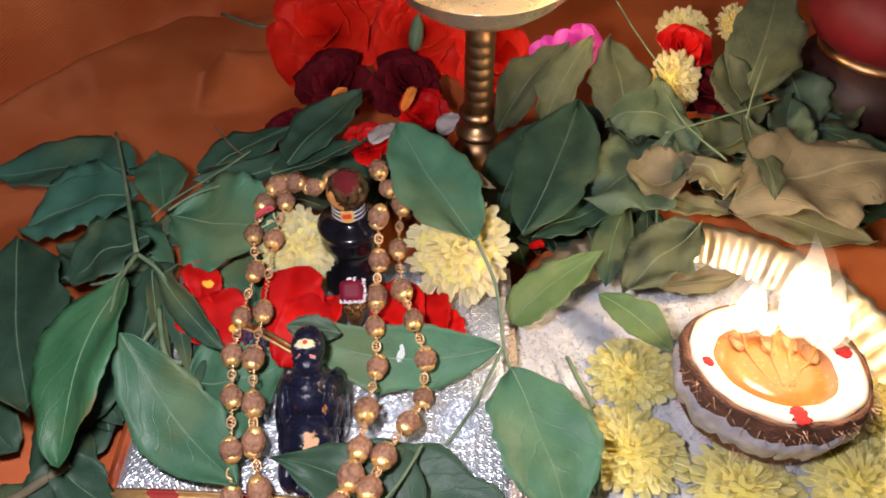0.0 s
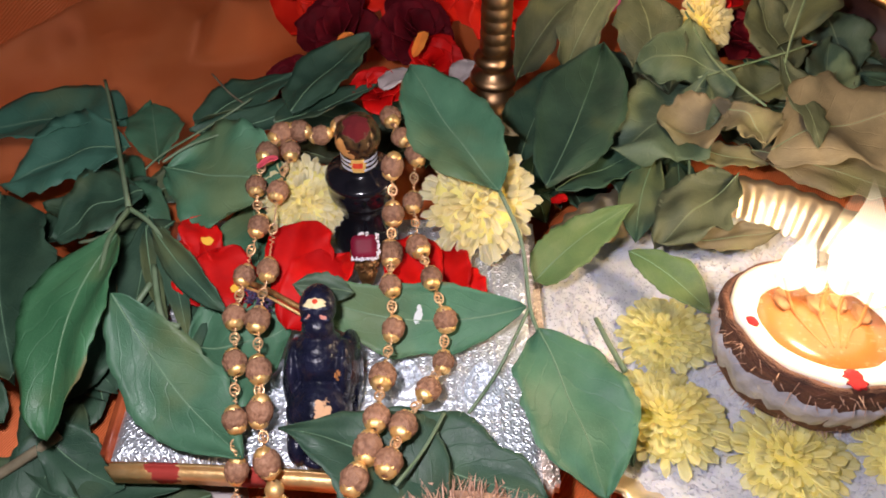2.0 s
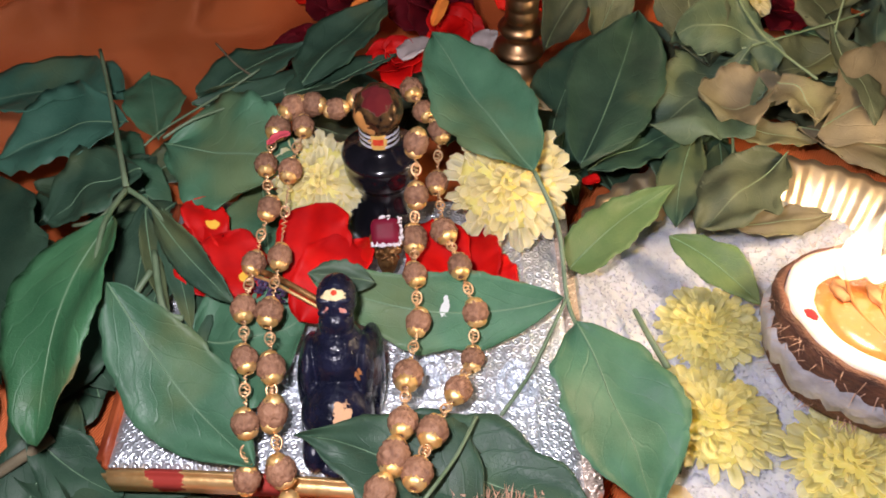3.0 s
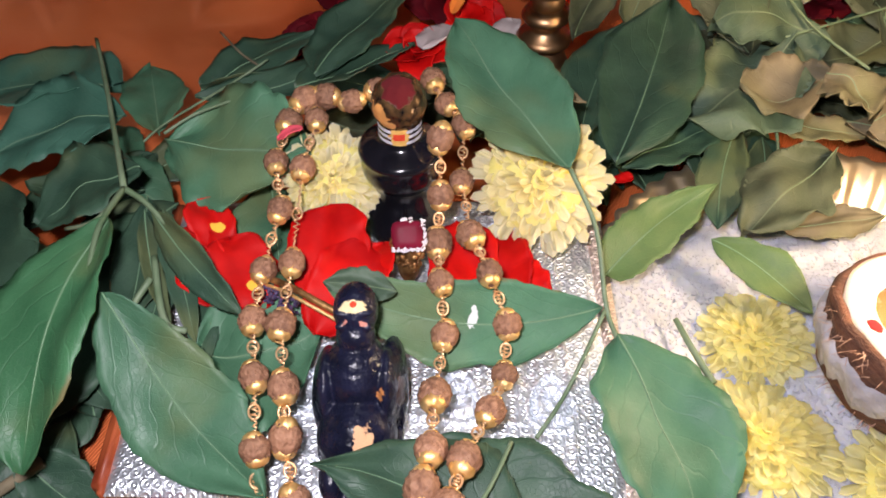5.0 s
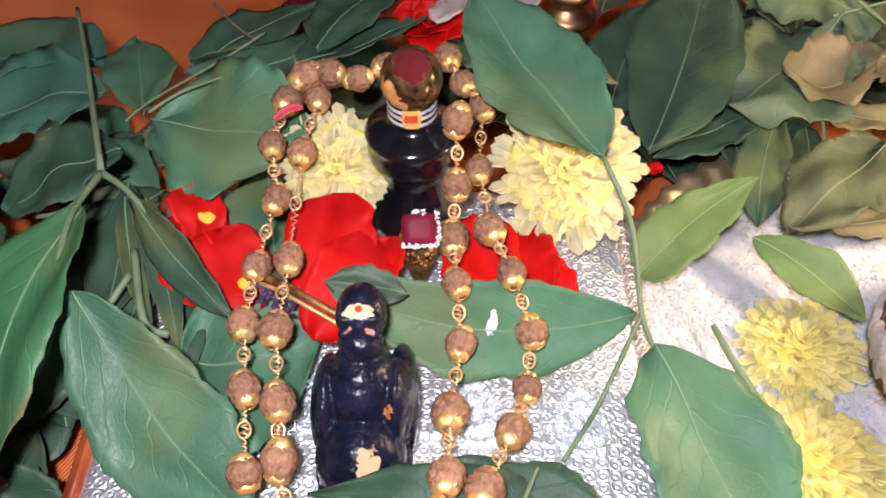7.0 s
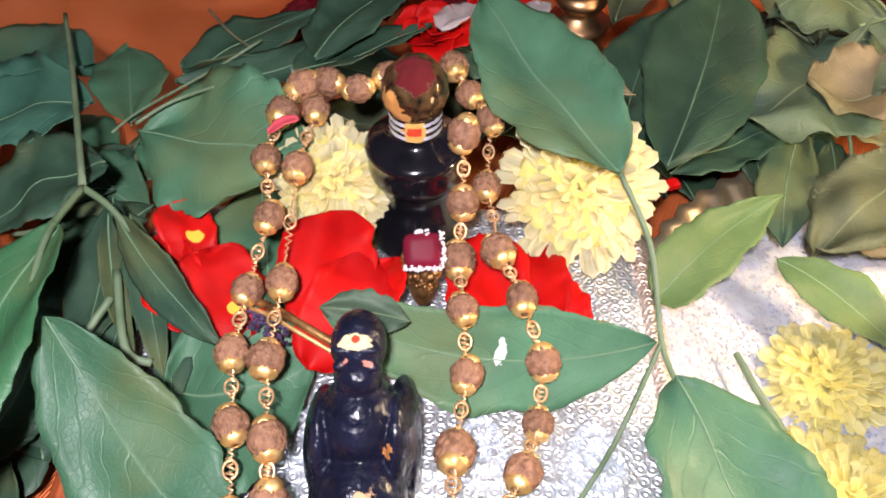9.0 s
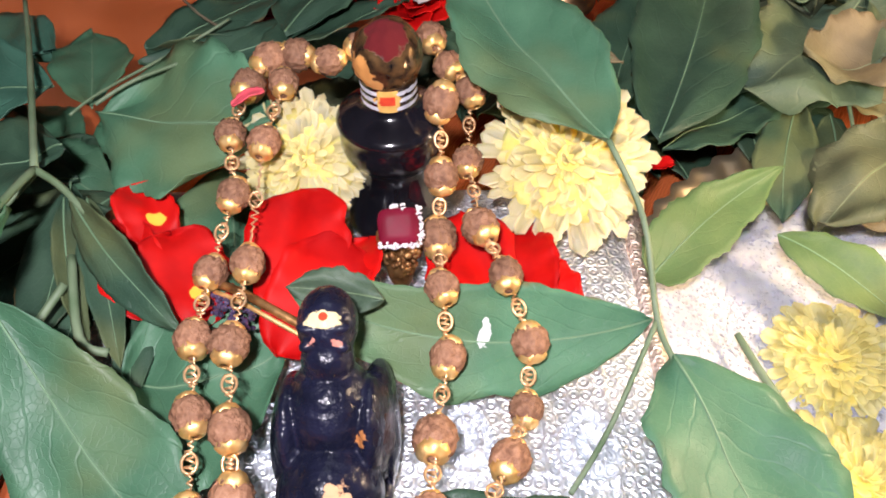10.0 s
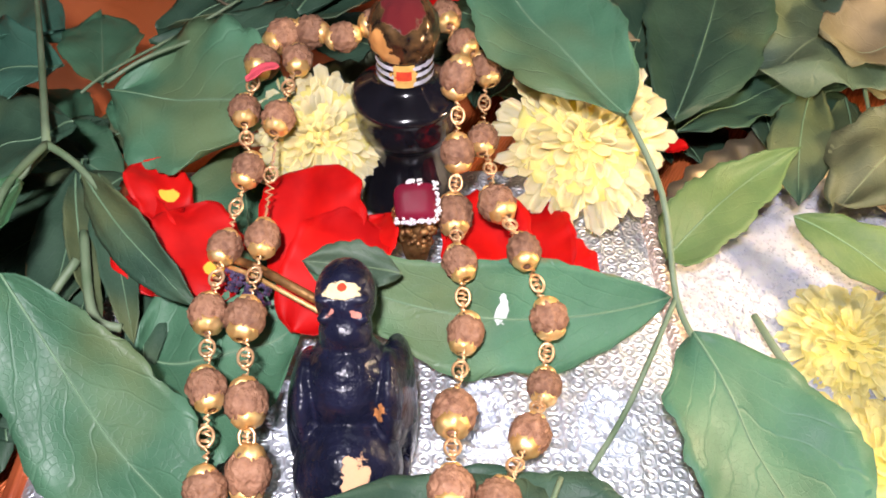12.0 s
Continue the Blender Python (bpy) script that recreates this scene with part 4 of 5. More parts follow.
# ---- flowers ----
def mum(place, radius, tilt=(0, 0), material=None, seed=0, rings=7, label="yellow chrysanthemum head lying on the salt", height=0.25):
    material = material or MUM
    top = root("chrysanthemum", place, label, "flower", "chrysanthemums")
    top.rotation_euler = (radians(tilt[0]), radians(tilt[1]), 0)
    rnd = random.Random(seed)
    shapes = [blade(radius * (0.50 - 0.02 * q), radius * (0.135 + 0.025 * q), 0.05 + 0.04 * q, 0.25, 0.05 * (q - 1), 0, seed + q, nx=4, ny=8, blunt=0.13, low=0.4, thick=0.0003, curl=0.10 - 0.16 * q)[:2] for q in range(3)]
    meshes = [None] * 3
    allv, allf = [], []
    for ring in range(rings):
        count = (34, 40, 38, 34, 28, 20, 11)[ring]
        for k in range(count):
            q = rnd.randrange(3)
            verts, faces = shapes[q]
            a = seed + 2 * math.pi * (k + 0.5 * (ring % 2) + rnd.uniform(-0.4, 0.4)) / count
            inner = radius * (0.52, 0.47, 0.38, 0.29, 0.20, 0.11, 0.03)[ring]
            up = (0, 7, 13, 20, 30, 44, 64)[ring] + rnd.uniform(-9, 9)
            s = (1.0, 0.96, 0.9, 0.82, 0.72, 0.62, 0.5)[ring] * rnd.uniform(0.72, 1.18)
            m = Matrix.Rotation(a, 4, "Z") @ Matrix.Translation((0, inner, radius * height * (0.10 + 0.12 * ring))) @ pose(0, 0, 0, up, rnd.uniform(-22, 22), rnd.uniform(-14, 14)) @ Matrix.Diagonal((s, s, s, 1))
            if ring == 0:
                if meshes[q] is None:
                    ob = sheet("petal", verts, faces, material, top)
                    meshes[q] = ob.data
                else:
                    ob = new("petal", meshes[q])
                    ob.parent = top
                ob.matrix_basis = m
            else:
                o = len(allv)
                allv += [tuple(m @ Vector(v)) for v in verts]
                allf += [tuple(o + t for t in f) for f in faces]
    sheet("inner_petals", allv, allf, material, top)["kind"] = "stuff"
    bm = bmesh.new()
    bmesh.ops.create_icosphere(bm, subdivisions=3, radius=1)
    for v in bm.verts:
        v.co = Vector((v.co.x * radius * 0.74, v.co.y * radius * 0.74, radius * height * 0.34 + v.co.z * radius * 0.17)) * (1 + 0.08 * noise.noise(v.co * 9))
    part("heart", bm, MUMCORE, top)
    return top


mum((0.087, 0.229, 0.0085), 0.0215, (3, -4), seed=1)
mum((0.0795, 0.188, 0.0085), 0.0255, (-4, 3), seed=2)
mum((0.124, 0.171, 0.0085), 0.0245, (-3, 0), seed=3)
mum((0.172, 0.173, 0.0085), 0.0245, (4, 2), seed=4)
mum((0.187, 0.209, 0.0095), 0.020, (2, 6), seed=5)
mum((0.007, 0.262, 0.058), 0.0250, (38, 4), MUMPALE, 6, label="pale yellow chrysanthemum head leaning beside the idol")
mum((-0.0640, 0.2600, 0.0610), 0.0190, (40, 6), MUMPALE, 7, label="pale yellow chrysanthemum behind the bead string")
mum((0.132, 0.405, 0.052), 0.0185, (50, 30), MUMPALE, 8, label="pale yellow chrysanthemum among wilted leaves")
mum((0.150, 0.462, 0.050), 0.0175, (40, 0), MUMPALE, 9, label="pale yellow chrysanthemum among wilted leaves")
mum((0.189, 0.482, 0.044), 0.014, (40, 10), MUMPALE, 10, label="small pale chrysanthemum behind the leaves")

RP = "red rose petal resting beside the idol"
petal("petal", REDSPOT, (-0.084, 0.209, 0.052), (-0.096, 0.236, 0.058), 0.022, -8, 0.06, 0.25, RP, "red petals")
petal("petal", REDSPOT, (-0.097, 0.214, 0.050), (-0.112, 0.242, 0.057), 0.017, 12, 0.06, 0.3, RP, "red petals")
petal("petal", REDSPOT, (-0.098, 0.232, 0.055), (-0.109, 0.250, 0.061), 0.015, -12, 0.08, 0.3, RP, "red petals")
petal("petal", RED, (-0.061, 0.216, 0.046), (-0.064, 0.248, 0.061), 0.027, 6, 0.10, 0.2, RP, "red petals")
petal("petal", RED, (-0.066, 0.203, 0.050), (-0.050, 0.232, 0.058), 0.022, -22, 0.10, 0.35, RP, "red petals")
petal("petal", RED, (-0.052, 0.207, 0.050), (-0.046, 0.236, 0.056), 0.016, 18, 0.08, 0.3, RP, "red petals")
petal("petal", RED, (-0.018, 0.212, 0.040), (-0.022, 0.252, 0.048), 0.024, -6, 0.08, 0.2, RP, "red petals")
petal("petal", RED, (-0.006, 0.219, 0.040), (-0.009, 0.250, 0.045), 0.024, 10, 0.06, 0.25, RP, "red petals")
petal("petal", RED, (0.006, 0.222, 0.039), (-0.006, 0.240, 0.042), 0.018, 0, 0.06, 0.25, RP, "red petals")
petal("petal", PINK, (-0.080, 0.258, 0.081), (-0.072, 0.262, 0.083), 0.0045, 10, 0.06, 0.25, "pink petal scrap caught in the bead string", "red petals")


def rose(place, radius, material, seed, tilt=(30, 0), count=14, label="crimson rose bloom lying on the cloth", name="rose"):
    top = root(name, place, label, "flower", "red blooms")
    top.rotation_euler = (radians(tilt[0]), radians(tilt[1]), 0)
    rnd = random.Random(seed)
    for k in range(count):
        ring = k / count
        a = seed + k * 2.4 + rnd.uniform(-0.2, 0.2)
        verts, faces, uv, mid = blade(radius * (1.1 - 0.35 * ring), radius * (1.25 - 0.55 * ring), 0.08, 0.4, 0, 0, seed + k, nx=12, ny=14, blunt=0.3, low=0.4, thick=0.0004, curl=0.25, notch=0.10, ripple=0.8)
        ob = sheet("petal", verts, faces, material, top)
        ob.matrix_basis = Matrix.Rotation(a, 4, "Z") @ Matrix.Translation((0, radius * 0.05, 0.002 + 0.12 * radius * ring)) @ pose(0, 0, 0, 8 + 68 * ring + rnd.uniform(-8, 8), rnd.uniform(-10, 10), 0)


rose((-0.064, 0.425, 0.030), 0.024, CRIMSON, 1, (25, -10))
rose((-0.025, 0.428, 0.030), 0.022, CRIMSON, 2, (30, 15))
rose((-0.083, 0.372, 0.034), 0.016, CRIMSON, 3, (20, -25), 10, "small crimson bloom behind the leaves")
rose((-0.013, 0.404, 0.026), 0.017, RED, 4, (35, 10), 10, "small red bloom at the lamp's foot")
rose((-0.037, 0.330, 0.060), 0.013, RED, 5, (20, 0), 8, "small red and white bloom behind the idol")
rose((-0.072, 0.490, 0.030), 0.040, HIBISCUS, 6, (45, -5), 14, "large bright red bloom on the cloth", "hibiscus")
rose((-0.018, 0.486, 0.030), 0.036, HIBISCUS, 7, (45, 10), 14, "large bright red bloom on the cloth", "hibiscus")
rose((0.030, 0.470, 0.024), 0.028, HIBISCUS, 8, (45, 10), 12, "bright red bloom behind the brass lamp", "hibiscus")
rose((0.082, 0.448, 0.046), 0.015, MAGENTA, 9, (40, 0), 10, "magenta bloom behind the brass lamp", "aster")
rose((0.066, 0.458, 0.030), 0.015, MAGENTA, 10, (40, 0), 10, "magenta bloom behind the brass lamp", "aster")
rose((0.143, 0.436, 0.050), 0.016, RED, 11, (30, 0), 10, "red bloom among wilted leaves")
rose((0.157, 0.418, 0.030), 0.017, CRIMSON, 12, (30, 0), 10, "crimson bloom among wilted leaves")
petal("petal", WHITEPETAL, (-0.034, 0.318, 0.074), (-0.022, 0.338, 0.070), 0.014, 10, 0.05, 0.2, "whitish petal behind the idol", "pale petals")
petal("petal", WHITEPETAL, (0.000, 0.374, 0.036), (0.006, 0.390, 0.040), 0.013, 10, 0.05, 0.2, "whitish petal at the lamp's foot", "pale petals")
petal("petal", ORANGE, (-0.022, 0.375, 0.052), (-0.016, 0.392, 0.056), 0.006, 0, 0.05, 0.3, "orange marigold petal on the red blooms", "orange petals")
petal("petal", ORANGE, (-0.062, 0.388, 0.052), (-0.054, 0.394, 0.054), 0.006, 0, 0.05, 0.3, "orange marigold petal on the red blooms", "orange petals")


# ---- brass lamp and pot behind ----
def oil_lamp():
    top = root("oil_lamp", (0.019, 0.372, 0.0), "brass oil lamp on a ringed stem, burning at its lip", "lamp")
    part("foot", lathe([(0.030, 0.0), (0.031, 0.003), (0.028, 0.007), (0.022, 0.013), (0.016, 0.022), (0.011, 0.032), (0.0085, 0.038)], 48), BRASS, top)
    stem = [(0.0085, 0.038), (0.0120, 0.0405), (0.0125, 0.0425), (0.0110, 0.0445), (0.0068, 0.0465), (0.0066, 0.049), (0.0098, 0.0515), (0.0108, 0.0535), (0.0098, 0.0555), (0.0070, 0.058)]
    z = 0.058
    while z < 0.104:
        stem += [(0.0073, z), (0.0077, z + 0.0010), (0.0078, z + 0.0048), (0.0074, z + 0.0060)]
        z += 0.0066
    stem += [(0.0066, 0.110), (0.009, 0.115)]
    part("stem", lathe(stem, 36), BRASS, top, "ringed brass stem")
    bowl = [(0.006, 0.1145), (0.015, 0.1155), (0.030, 0.120), (0.040, 0.128), (0.044, 0.136), (0.0455, 0.137), (0.0435, 0.1355), (0.038, 0.128), (0.028, 0.122), (0.004, 0.1195)]
    bm = lathe(bowl, 56)
    for v in bm.verts:
        if v.co.x > 0.02 and v.co.z > 0.124:
            k = max(0.0, 1 - abs(v.co.y) / 0.02)
            v.co.x += 0.012 * k
            v.co.z += 0.003 * k
    part("bowl", bm, LITBRASS, top, "shallow brass bowl")
    flame(top, (0.052, 0.004, 0.136), 0.030, 0.0060, 0.004, 3)
    part("wick", tube([(0.034, 0, 0.129), (0.046, 0.002, 0.136), (0.052, 0.004, 0.141)], 0.0014, 7), WICK, top)


oil_lamp()


def pot():
    top = root("pot", (0.262, 0.44, -0.001), "brass-rimmed dark pot wrapped in red cloth", "pot")
    part("body", lathe([(0.020, 0.0), (0.030, 0.004), (0.042, 0.018), (0.045, 0.030), (0.040, 0.044), (0.030, 0.052)], 48), CLAY, top, "dark reddish brown body")
    part("collar", lathe([(0.030, 0.050), (0.034, 0.052), (0.034, 0.056), (0.030, 0.058)], 48), BRASS, top, "brass collar")
    part("wrap", lathe([(0.030, 0.056), (0.040, 0.064), (0.046, 0.078), (0.044, 0.092), (0.034, 0.102), (0.010, 0.106)], 48, 0.06, 2), POTRED, top, "dark red cloth wrap")
    band = root("brass_pot", (0.232, 0.425, 0.0), "small brass pot behind the leaves", "pot")
    part("body", lathe([(0.010, -0.001), (0.016, 0.004), (0.019, 0.014), (0.014, 0.026), (0.012, 0.030), (0.015, 0.034), (0.013, 0.034), (0.010, 0.028)], 40), BRASS, band)
    rose((0.276, 0.425, 0.102), 0.016, MAGENTA, 14, (30, 0), 10, "magenta bloom on top of the red-wrapped pot", "aster")


pot()


# ---- stems, sticks ----
def stem(points, radius, material=None, label="pale green leaf stalk lying over the leaves", name="stalk", category="stalk", taper=None):
    ob = part(name, tube(smooth_line(points, 5), radius, 7, taper), material or STEM)
    return tagged(ob, label, category, "stalks")


stem([(-0.169, 0.345, 0.060), (-0.153, 0.306, 0.064), (-0.130, 0.247, 0.070)], 0.0008, taper=0.0011)
stem([(-0.130, 0.247, 0.070), (-0.130, 0.225, 0.076), (-0.128, 0.205, 0.076)], 0.0011, taper=0.0008)
stem([(-0.130, 0.247, 0.070), (-0.121, 0.241, 0.068), (-0.108, 0.228, 0.063)], 0.0011, taper=0.0008)
stem([(-0.130, 0.247, 0.069), (-0.140, 0.240, 0.062), (-0.153, 0.243, 0.055)], 0.0010, taper=0.0007)
stem([(-0.134, 0.280, 0.061), (-0.127, 0.290, 0.062), (-0.108, 0.312, 0.062), (-0.095, 0.325, 0.064)], 0.0005)
stem([(-0.126, 0.281, 0.064), (-0.115, 0.287, 0.068), (-0.098, 0.290, 0.073)], 0.0006)
stem([(-0.121, 0.357, 0.055), (-0.108, 0.335, 0.060), (-0.098, 0.322, 0.063)], 0.0005, TWIG, "thin dry twig sticking up from the leaves")
stem([(-0.118, 0.219, 0.058), (-0.124, 0.205, 0.052), (-0.110, 0.198, 0.050)], 0.0011)
stem([(-0.119, 0.228, 0.058), (-0.112, 0.206, 0.054), (-0.105, 0.203, 0.052)], 0.0012)
stem([(0.014, 0.247, 0.078), (0.022, 0.232, 0.066), (0.025, 0.213, 0.050), (0.028, 0.202, 0.047)], 0.0008)
stem([(0.025, 0.213, 0.050), (0.012, 0.190, 0.040), (0.001, 0.174, 0.038)], 0.0007)
stem([(0.118, 0.395, 0.065), (0.124, 0.350, 0.064), (0.140, 0.320, 0.062)], 0.0006)
stem([(0.115, 0.345, 0.060), (0.160, 0.362, 0.062), (0.180, 0.372, 0.062)], 0.0005)
stem([(0.160, 0.357, 0.060), (0.166, 0.372, 0.068), (0.176, 0.392, 0.076)], 0.0006)
stem([(0.099, 0.462, 0.080), (0.112, 0.425, 0.070), (0.124, 0.400, 0.062)], 0.0005)
stem([(0.109, 0.318, 0.040), (0.105, 0.295, 0.038), (0.098, 0.270, 0.034)], 0.0007)
stem([(0.0560, 0.2300, 0.0210), (0.0600, 0.2190, 0.0190), (0.0655, 0.2060, 0.0165)], 0.0010, None, "short cut green flower stalk on the salt", taper=0.0014)
stem([(-0.182, 0.150, 0.020), (-0.165, 0.160, 0.024), (-0.148, 0.172, 0.028)], 0.0020, TWIG, "thick brown twig among the lower leaves", "twig", "twig")
stem([(-0.160, 0.545, 0.016), (-0.125, 0.520, 0.020), (-0.105, 0.538, 0.020)], 0.0012)


petal("petal", RED, (0.0440, 0.3010, 0.0200), (0.0520, 0.3025, 0.0215), 0.006, 0, 0.06, 0.25, "small red petal fallen beside the plate", "red petals")
stem([(-0.0078, 0.1647, 0.0530), (-0.0144, 0.1507, 0.0540), (-0.0231, 0.1377, 0.0550)], 0.0006, None, "pale leaf stalk at the front of the board")


def ornament():
    """A curved gilt rod with a cluster of purple stones under it, tucked in beside the bull."""
    top = root("ornament", (-0.0680, 0.2090, 0.0590), "curved gilt rod set with dark purple stones", "ornament")
    arc = smooth_line([(-0.0125, 0.0085, 0.0005), (-0.006, 0.0045, 0.0020), (0.001, 0.0000, 0.0020), (0.0110, -0.0052, 0.0000)], 6)
    part("rod", tube(arc, 0.0011, 8), DULLGOLD, top, "dull gilt rod")
    part("rim", tube([p + Vector((-0.0008, -0.0016, -0.0010)) for p in arc], 0.0006, 6), GOLD, top, "thin bright gilt rim")
    rnd = random.Random(23)
    bm = bmesh.new()
    for k in range(46):
        t = 0.62 * rnd.random()
        p = arc[int(t * (len(arc) - 1))] + Vector((-0.0020, -0.0030, -0.0032)) * rnd.uniform(0.5, 1.5)
        bmesh.ops.create_icosphere(bm, subdivisions=1, radius=rnd.uniform(0.0005, 0.0011), matrix=Matrix.Translation(p))
    part("stone_cluster", bm, PURPLE, top, "small dark purple stones", False)["kind"] = "stuff"


PURPLE = mat("purple_stone", ((0.012, 0.008, 0.022), (0.11, 0.08, 0.16)), rough=0.25, scale=500, bump=0.2, coat=0.5)
ornament()


def bud():
    ob = part("bud", lathe([(0.0012, 0), (0.0042, 0.004), (0.0048, 0.010), (0.0036, 0.018), (0.0008, 0.023)], 20), STEM)
    ob.location, ob.rotation_euler = (-0.018, 0.455, 0.040), (radians(-30), radians(8), 0)
    tagged(ob, "small green bud in front of the red blooms", "bud")


bud()


def gold_tassel():
    top = root("tassel", (-0.065, 0.146, 0.036), "gold thread tassel hanging at the end of the bead string", "tassel")
    rnd = random.Random(17)
    bm = bmesh.new()
    for k in range(46):
        a, r = rnd.uniform(-1.2, 1.2), rnd.uniform(0.010, 0.018)
        end = Vector((r * math.sin(a) * 0.9, -r * math.cos(a) * 0.5, -0.020 - rnd.uniform(0, 0.008)))
        rod = tube([(0, 0, 0), (end.x * 0.35, end.y * 0.5, -0.004), tuple(end * 0.7), tuple(end)], 0.00028, 4)
        rod.verts.index_update()
        o = len(bm.verts)
        made = [bm.verts.new(v.co) for v in rod.verts]
        for face in rod.faces:
            bm.faces.new([made[v.index] for v in face.verts])
        rod.free()
    part("fringe", bm, GOLD, top, "fine gold threads")["kind"] = "stuff"
    part("knot", lathe([(0.0008, -0.003), (0.0028, -0.002), (0.0034, 0.0), (0.0026, 0.0024), (0.0008, 0.003)], 20, 0.1, 3), GOLD, top, "wrapped gold knot")


gold_tassel()


def cloth_tassel():
    ob = part("cloth_scrap", lathe([(0.001, 0.001), (0.012, 0.0015), (0.019, 0.0035), (0.0185, 0.005), (0.010, 0.0048), (0.001, 0.005)], 30, 0.3, 6), WHITEPETAL)
    ob.location = (-0.092, 0.145, 0.0)
    tagged(ob, "white scrap of cloth in front of the board", "cloth")


cloth_tassel()


# ---- leaves ----
def heap(count, seed, xs, ys, zs, kinds, size=(0.045, 0.07)):
    """Loose leaves that fill the heap under the ones on top; some stand in for shade in gaps."""
    rnd = random.Random(seed)
    for k in range(count):
        x, y, z = rnd.uniform(*xs), rnd.uniform(*ys), rnd.uniform(*zs)
        a, n = rnd.uniform(0, 6.283), rnd.uniform(*size)
        leaf(rnd.choice(kinds), (x - n / 2 * math.cos(a), y - n / 2 * math.sin(a), z + rnd.uniform(-0.006, 0.006)), (x + n / 2 * math.cos(a), y + n / 2 * math.sin(a), z + rnd.uniform(-0.006, 0.006)),
             n * rnd.uniform(0.4, 0.6), roll=rnd.uniform(-25, 25), arch=rnd.uniform(-0.04, 0.08), bend=rnd.uniform(-0.1, 0.1))


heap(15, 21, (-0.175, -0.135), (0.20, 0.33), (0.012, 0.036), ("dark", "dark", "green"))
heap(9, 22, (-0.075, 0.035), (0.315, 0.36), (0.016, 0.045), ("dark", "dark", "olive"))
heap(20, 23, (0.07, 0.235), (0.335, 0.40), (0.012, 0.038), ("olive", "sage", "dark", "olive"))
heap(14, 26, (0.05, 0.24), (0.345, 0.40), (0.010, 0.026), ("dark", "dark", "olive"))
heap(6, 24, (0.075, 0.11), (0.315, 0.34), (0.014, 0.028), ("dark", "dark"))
# Low dark leaves added over the lit cloth, standing in for shade in the gaps.
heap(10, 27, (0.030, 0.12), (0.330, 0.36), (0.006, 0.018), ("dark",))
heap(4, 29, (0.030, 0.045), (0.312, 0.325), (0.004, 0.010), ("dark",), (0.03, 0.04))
# Dark leaves added round the lamp's foot in place of its shade.
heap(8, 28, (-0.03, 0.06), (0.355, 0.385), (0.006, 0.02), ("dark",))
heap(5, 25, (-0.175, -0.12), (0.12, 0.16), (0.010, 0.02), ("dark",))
leaf("teal", (-0.155, 0.326, 0.050), (-0.251, 0.346, 0.030), 0.0560, roll=-5, arch=-0.01, bend=0.08)
leaf("teal", (-0.147, 0.301, 0.056), (-0.205, 0.289, 0.042), 0.0486, roll=-0, arch=-0.00, bend=0.15)
leaf("green", (-0.131, 0.288, 0.058), (-0.151, 0.347, 0.045), 0.0241, roll=-2, arch=0.00, bend=0.00)
leaf("green", (-0.126, 0.281, 0.060), (-0.071, 0.2625, 0.072), 0.0490, roll=-12, arch=-0.02, bend=0.02)
leaf("green", (-0.088, 0.268, 0.050), (-0.079, 0.222, 0.043), 0.030, roll=4, arch=0.01)
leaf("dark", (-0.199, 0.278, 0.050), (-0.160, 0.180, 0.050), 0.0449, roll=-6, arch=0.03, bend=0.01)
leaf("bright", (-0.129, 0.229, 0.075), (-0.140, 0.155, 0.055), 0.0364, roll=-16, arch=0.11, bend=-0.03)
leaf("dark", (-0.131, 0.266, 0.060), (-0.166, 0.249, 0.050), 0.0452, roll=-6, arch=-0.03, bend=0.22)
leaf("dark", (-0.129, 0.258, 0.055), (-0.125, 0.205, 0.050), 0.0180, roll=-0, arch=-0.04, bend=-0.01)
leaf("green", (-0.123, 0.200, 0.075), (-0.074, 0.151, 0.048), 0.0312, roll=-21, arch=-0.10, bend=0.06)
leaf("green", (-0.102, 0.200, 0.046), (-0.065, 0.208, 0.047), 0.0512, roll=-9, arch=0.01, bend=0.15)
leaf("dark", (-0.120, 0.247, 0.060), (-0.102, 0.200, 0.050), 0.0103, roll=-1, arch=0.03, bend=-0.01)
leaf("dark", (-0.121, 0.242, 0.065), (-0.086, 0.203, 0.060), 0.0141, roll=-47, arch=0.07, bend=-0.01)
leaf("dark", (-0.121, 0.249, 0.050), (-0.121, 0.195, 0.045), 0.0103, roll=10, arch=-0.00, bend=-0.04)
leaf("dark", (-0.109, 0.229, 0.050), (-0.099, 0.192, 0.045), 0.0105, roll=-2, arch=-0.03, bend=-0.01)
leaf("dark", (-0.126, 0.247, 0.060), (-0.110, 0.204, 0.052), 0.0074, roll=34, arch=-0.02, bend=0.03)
leaf("dark", (-0.121, 0.315, 0.060), (-0.078, 0.350, 0.060), 0.0289, roll=10, arch=-0.04, bend=-0.05)
leaf("dark", (-0.121, 0.307, 0.060), (-0.063, 0.331, 0.065), 0.0212, roll=-0, arch=-0.04, bend=0.10)
leaf("dark", (-0.074, 0.307, 0.070), (-0.043, 0.369, 0.070), 0.0313, roll=9, arch=-0.03, bend=-0.05)
leaf("dark", (-0.081, 0.301, 0.070), (-0.037, 0.327, 0.070), 0.0258, roll=11, arch=-0.04, bend=-0.05)
leaf("green", (0.014, 0.247, 0.078), (-0.022, 0.317, 0.088), 0.0359, roll=7, arch=-0.02, bend=-0.01)
leaf("dark", (0.0375, 0.280, 0.050), (0.073, 0.374, 0.060), 0.0400, roll=-1, arch=-0.02, bend=0.02)
leaf("dark", (0.027, 0.299, 0.045), (0.054, 0.371, 0.050), 0.0289, roll=-1, arch=-0.03, bend=-0.04)
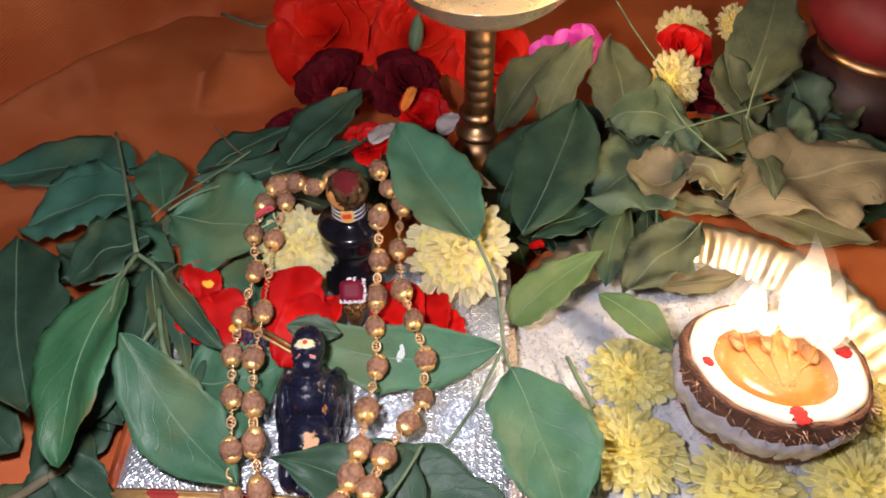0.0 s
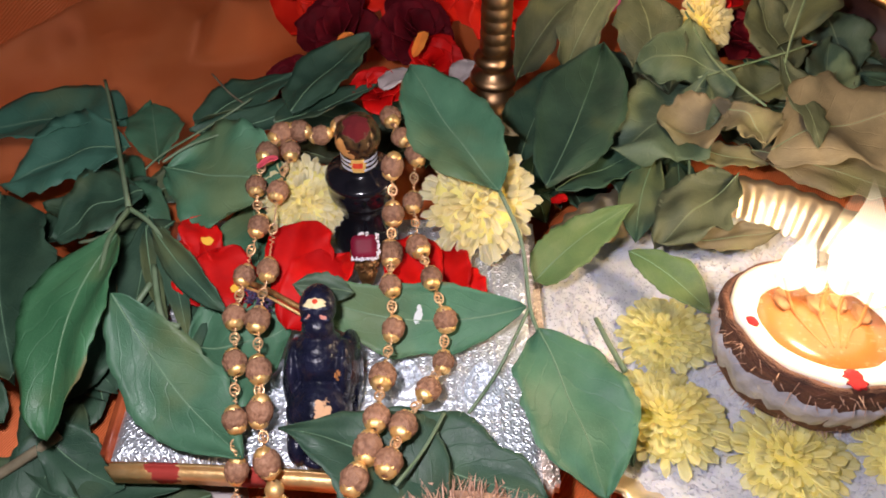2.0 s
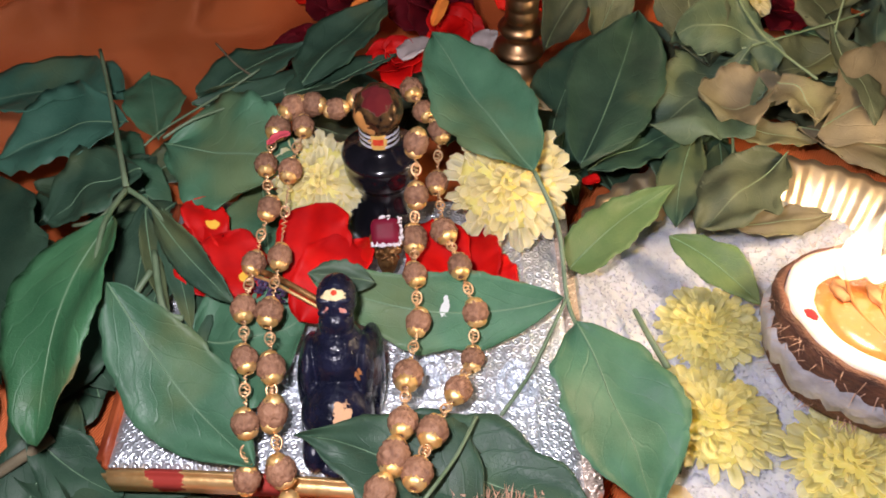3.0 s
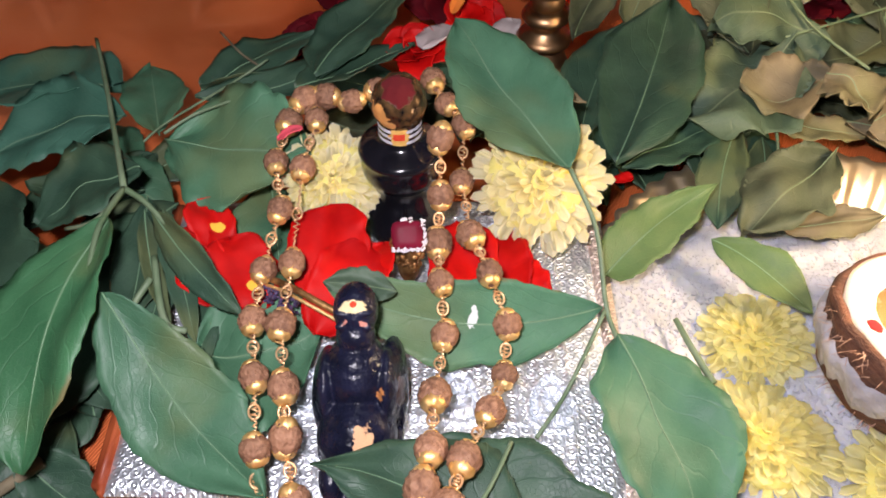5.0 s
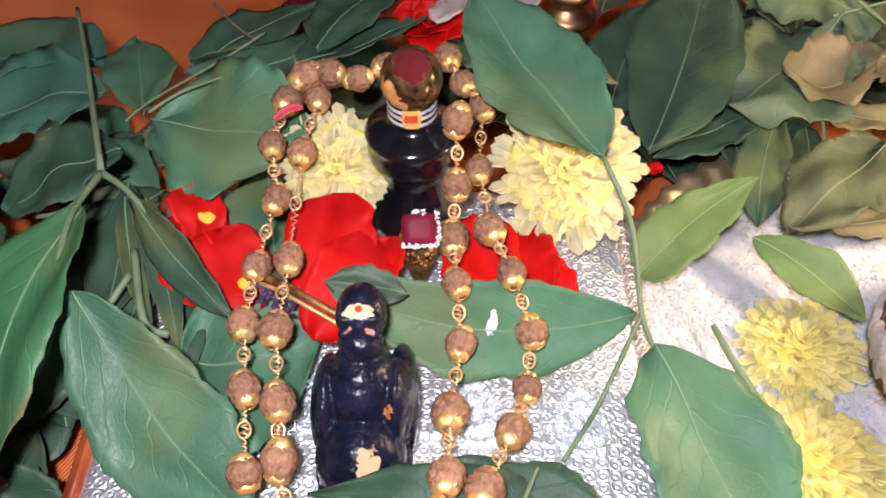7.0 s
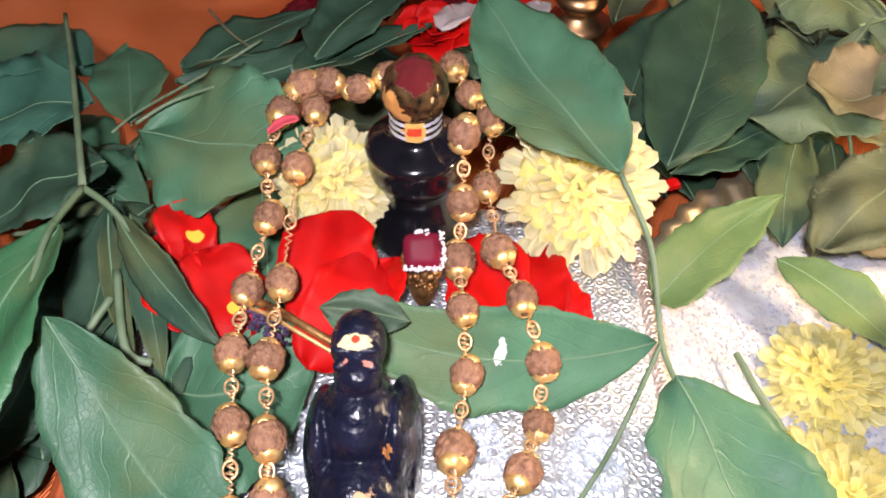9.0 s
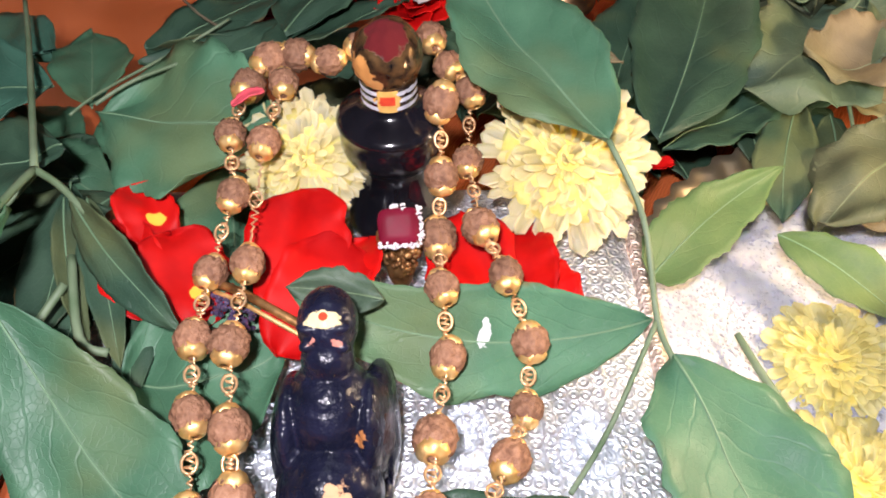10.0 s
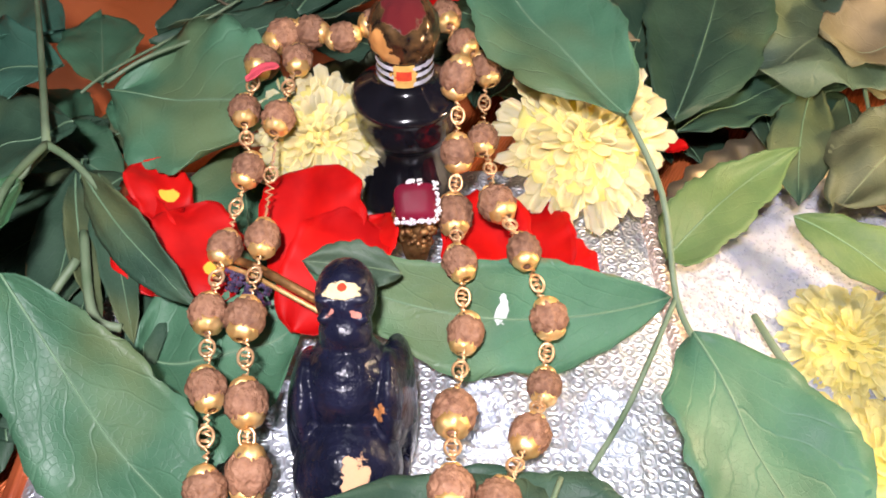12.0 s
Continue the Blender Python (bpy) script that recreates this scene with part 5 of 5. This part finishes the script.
leaf("dark", (0.044, 0.293, 0.035), (0.089, 0.318, 0.035), 0.0273, roll=0, arch=0.00, bend=-0.05)
leaf("olive", (0.029, 0.352, 0.055), (0.073, 0.420, 0.070), 0.0252, roll=-10, arch=-0.05, bend=-0.07)
leaf("olive", (0.053, 0.354, 0.055), (0.085, 0.417, 0.075), 0.0207, roll=-17, arch=-0.09, bend=-0.04)
leaf("sage", (0.120, 0.347, 0.055), (0.065, 0.309, 0.045), 0.0506, roll=2, arch=-0.11, bend=-0.03)
leaf("sage", (0.134, 0.344, 0.055), (0.086, 0.355, 0.060), 0.0417, roll=8, arch=-0.04, bend=0.30)
leaf("dry", (0.122, 0.317, 0.062), (0.134, 0.296, 0.058), 0.0315, roll=3, arch=0.02, bend=-0.25)
leaf("dry", (0.129, 0.323, 0.057), (0.093, 0.323, 0.050), 0.0293, roll=3, arch=-0.06, bend=-0.10)
leaf("sage", (0.186, 0.347, 0.040), (0.201, 0.400, 0.045), 0.0279, roll=-1, arch=-0.01, bend=-0.02)
leaf("sage", (0.215, 0.388, 0.030), (0.207, 0.432, 0.045), 0.0333, roll=6, arch=0.09, bend=-0.06)
leaf("dry", (0.143, 0.307, 0.046), (0.233, 0.329, 0.050), 0.0609, roll=-10, arch=-0.04, bend=-0.09)
leaf("dry", (0.141, 0.321, 0.034), (0.217, 0.294, 0.030), 0.0263, roll=-14, arch=-0.02, bend=-0.01)
leaf("dry", (0.112, 0.327, 0.030), (0.151, 0.318, 0.030), 0.0150, roll=-15, arch=-0.00, bend=-0.00)
leaf("olive", (0.159, 0.362, 0.060), (0.161, 0.300, 0.055), 0.0171, roll=4, arch=-0.02, bend=-0.03)
leaf("olive", (0.166, 0.361, 0.050), (0.162, 0.418, 0.060), 0.0304, roll=-3, arch=-0.00, bend=0.00)
leaf("olive", (0.171, 0.362, 0.045), (0.131, 0.344, 0.050), 0.0320, roll=5, arch=-0.03, bend=0.04)
leaf("olive", (0.162, 0.375, 0.055), (0.206, 0.475, 0.080), 0.0399, roll=-6, arch=-0.04, bend=0.02)
leaf("olive", (0.103, 0.346, 0.050), (0.096, 0.420, 0.070), 0.0346, roll=6, arch=-0.00, bend=-0.02)
leaf("yellow", (0.0300, 0.2365, 0.038), (0.0765, 0.2765, 0.043), 0.0220, roll=-24, arch=-0.04, bend=-0.04, serr=0.12, low=0.5, blunt=1.1)
leaf("yellow", (0.073, 0.260, 0.030), (0.103, 0.229, 0.025), 0.0173, roll=-18, arch=-0.03, bend=-0.07)
leaf("dry", (-0.001, 0.299, 0.078), (0.024, 0.285, 0.074), 0.0085, roll=-10, arch=0.03, bend=0.05)
leaf("marked", (0.024, 0.214, 0.049), (-0.062, 0.210, 0.066), 0.0280, roll=41, arch=-0.02, bend=-0.10, ripple=1.3)
leaf("sage", (-0.040, 0.206, 0.067), (-0.062, 0.209, 0.068), 0.0109, roll=33, arch=-0.05, bend=0.04)
leaf("green", (0.027, 0.204, 0.047), (0.047, 0.143, 0.033), 0.0426, roll=9, arch=0.02, bend=-0.02)
leaf("dark", (0.047, 0.206, 0.025), (0.061, 0.162, 0.020), 0.0168, roll=-2, arch=-0.00, bend=-0.02)
leaf("dark", (-0.008, 0.128, 0.047), (-0.060, 0.152, 0.066), 0.0407, roll=3, arch=-0.12, bend=0.16, blunt=1.35)
leaf("dark", (-0.033, 0.166, 0.050), (0.026, 0.140, 0.040), 0.0367, roll=-0, arch=-0.03, bend=0.06)
leaf("olive", (0.127, 0.296, 0.040), (0.084, 0.261, 0.032), 0.0322, roll=1, arch=-0.02, bend=0.00)
leaf("dry", (0.104, 0.273, 0.022), (0.144, 0.274, 0.028), 0.0141, roll=-17, arch=-0.03, bend=0.01)
leaf("dark", (-0.197, 0.206, 0.030), (-0.175, 0.182, 0.020), 0.0251, roll=-17, arch=0.01, bend=0.10)
leaf("dark", (-0.155, 0.173, 0.030), (-0.122, 0.155, 0.020), 0.0240, roll=-10, arch=-0.12, bend=0.06)
leaf("dark", (-0.162, 0.164, 0.020), (-0.102, 0.158, 0.015), 0.0205, roll=3, arch=0.00, bend=0.03)
leaf("dark", (0.094, 0.316, 0.036), (0.078, 0.268, 0.027), 0.0200, roll=-6, arch=0.02, bend=0.04)
leaf("dark", (0.104, 0.312, 0.034), (0.094, 0.272, 0.026), 0.0150, roll=8, arch=0.02, bend=-0.04)
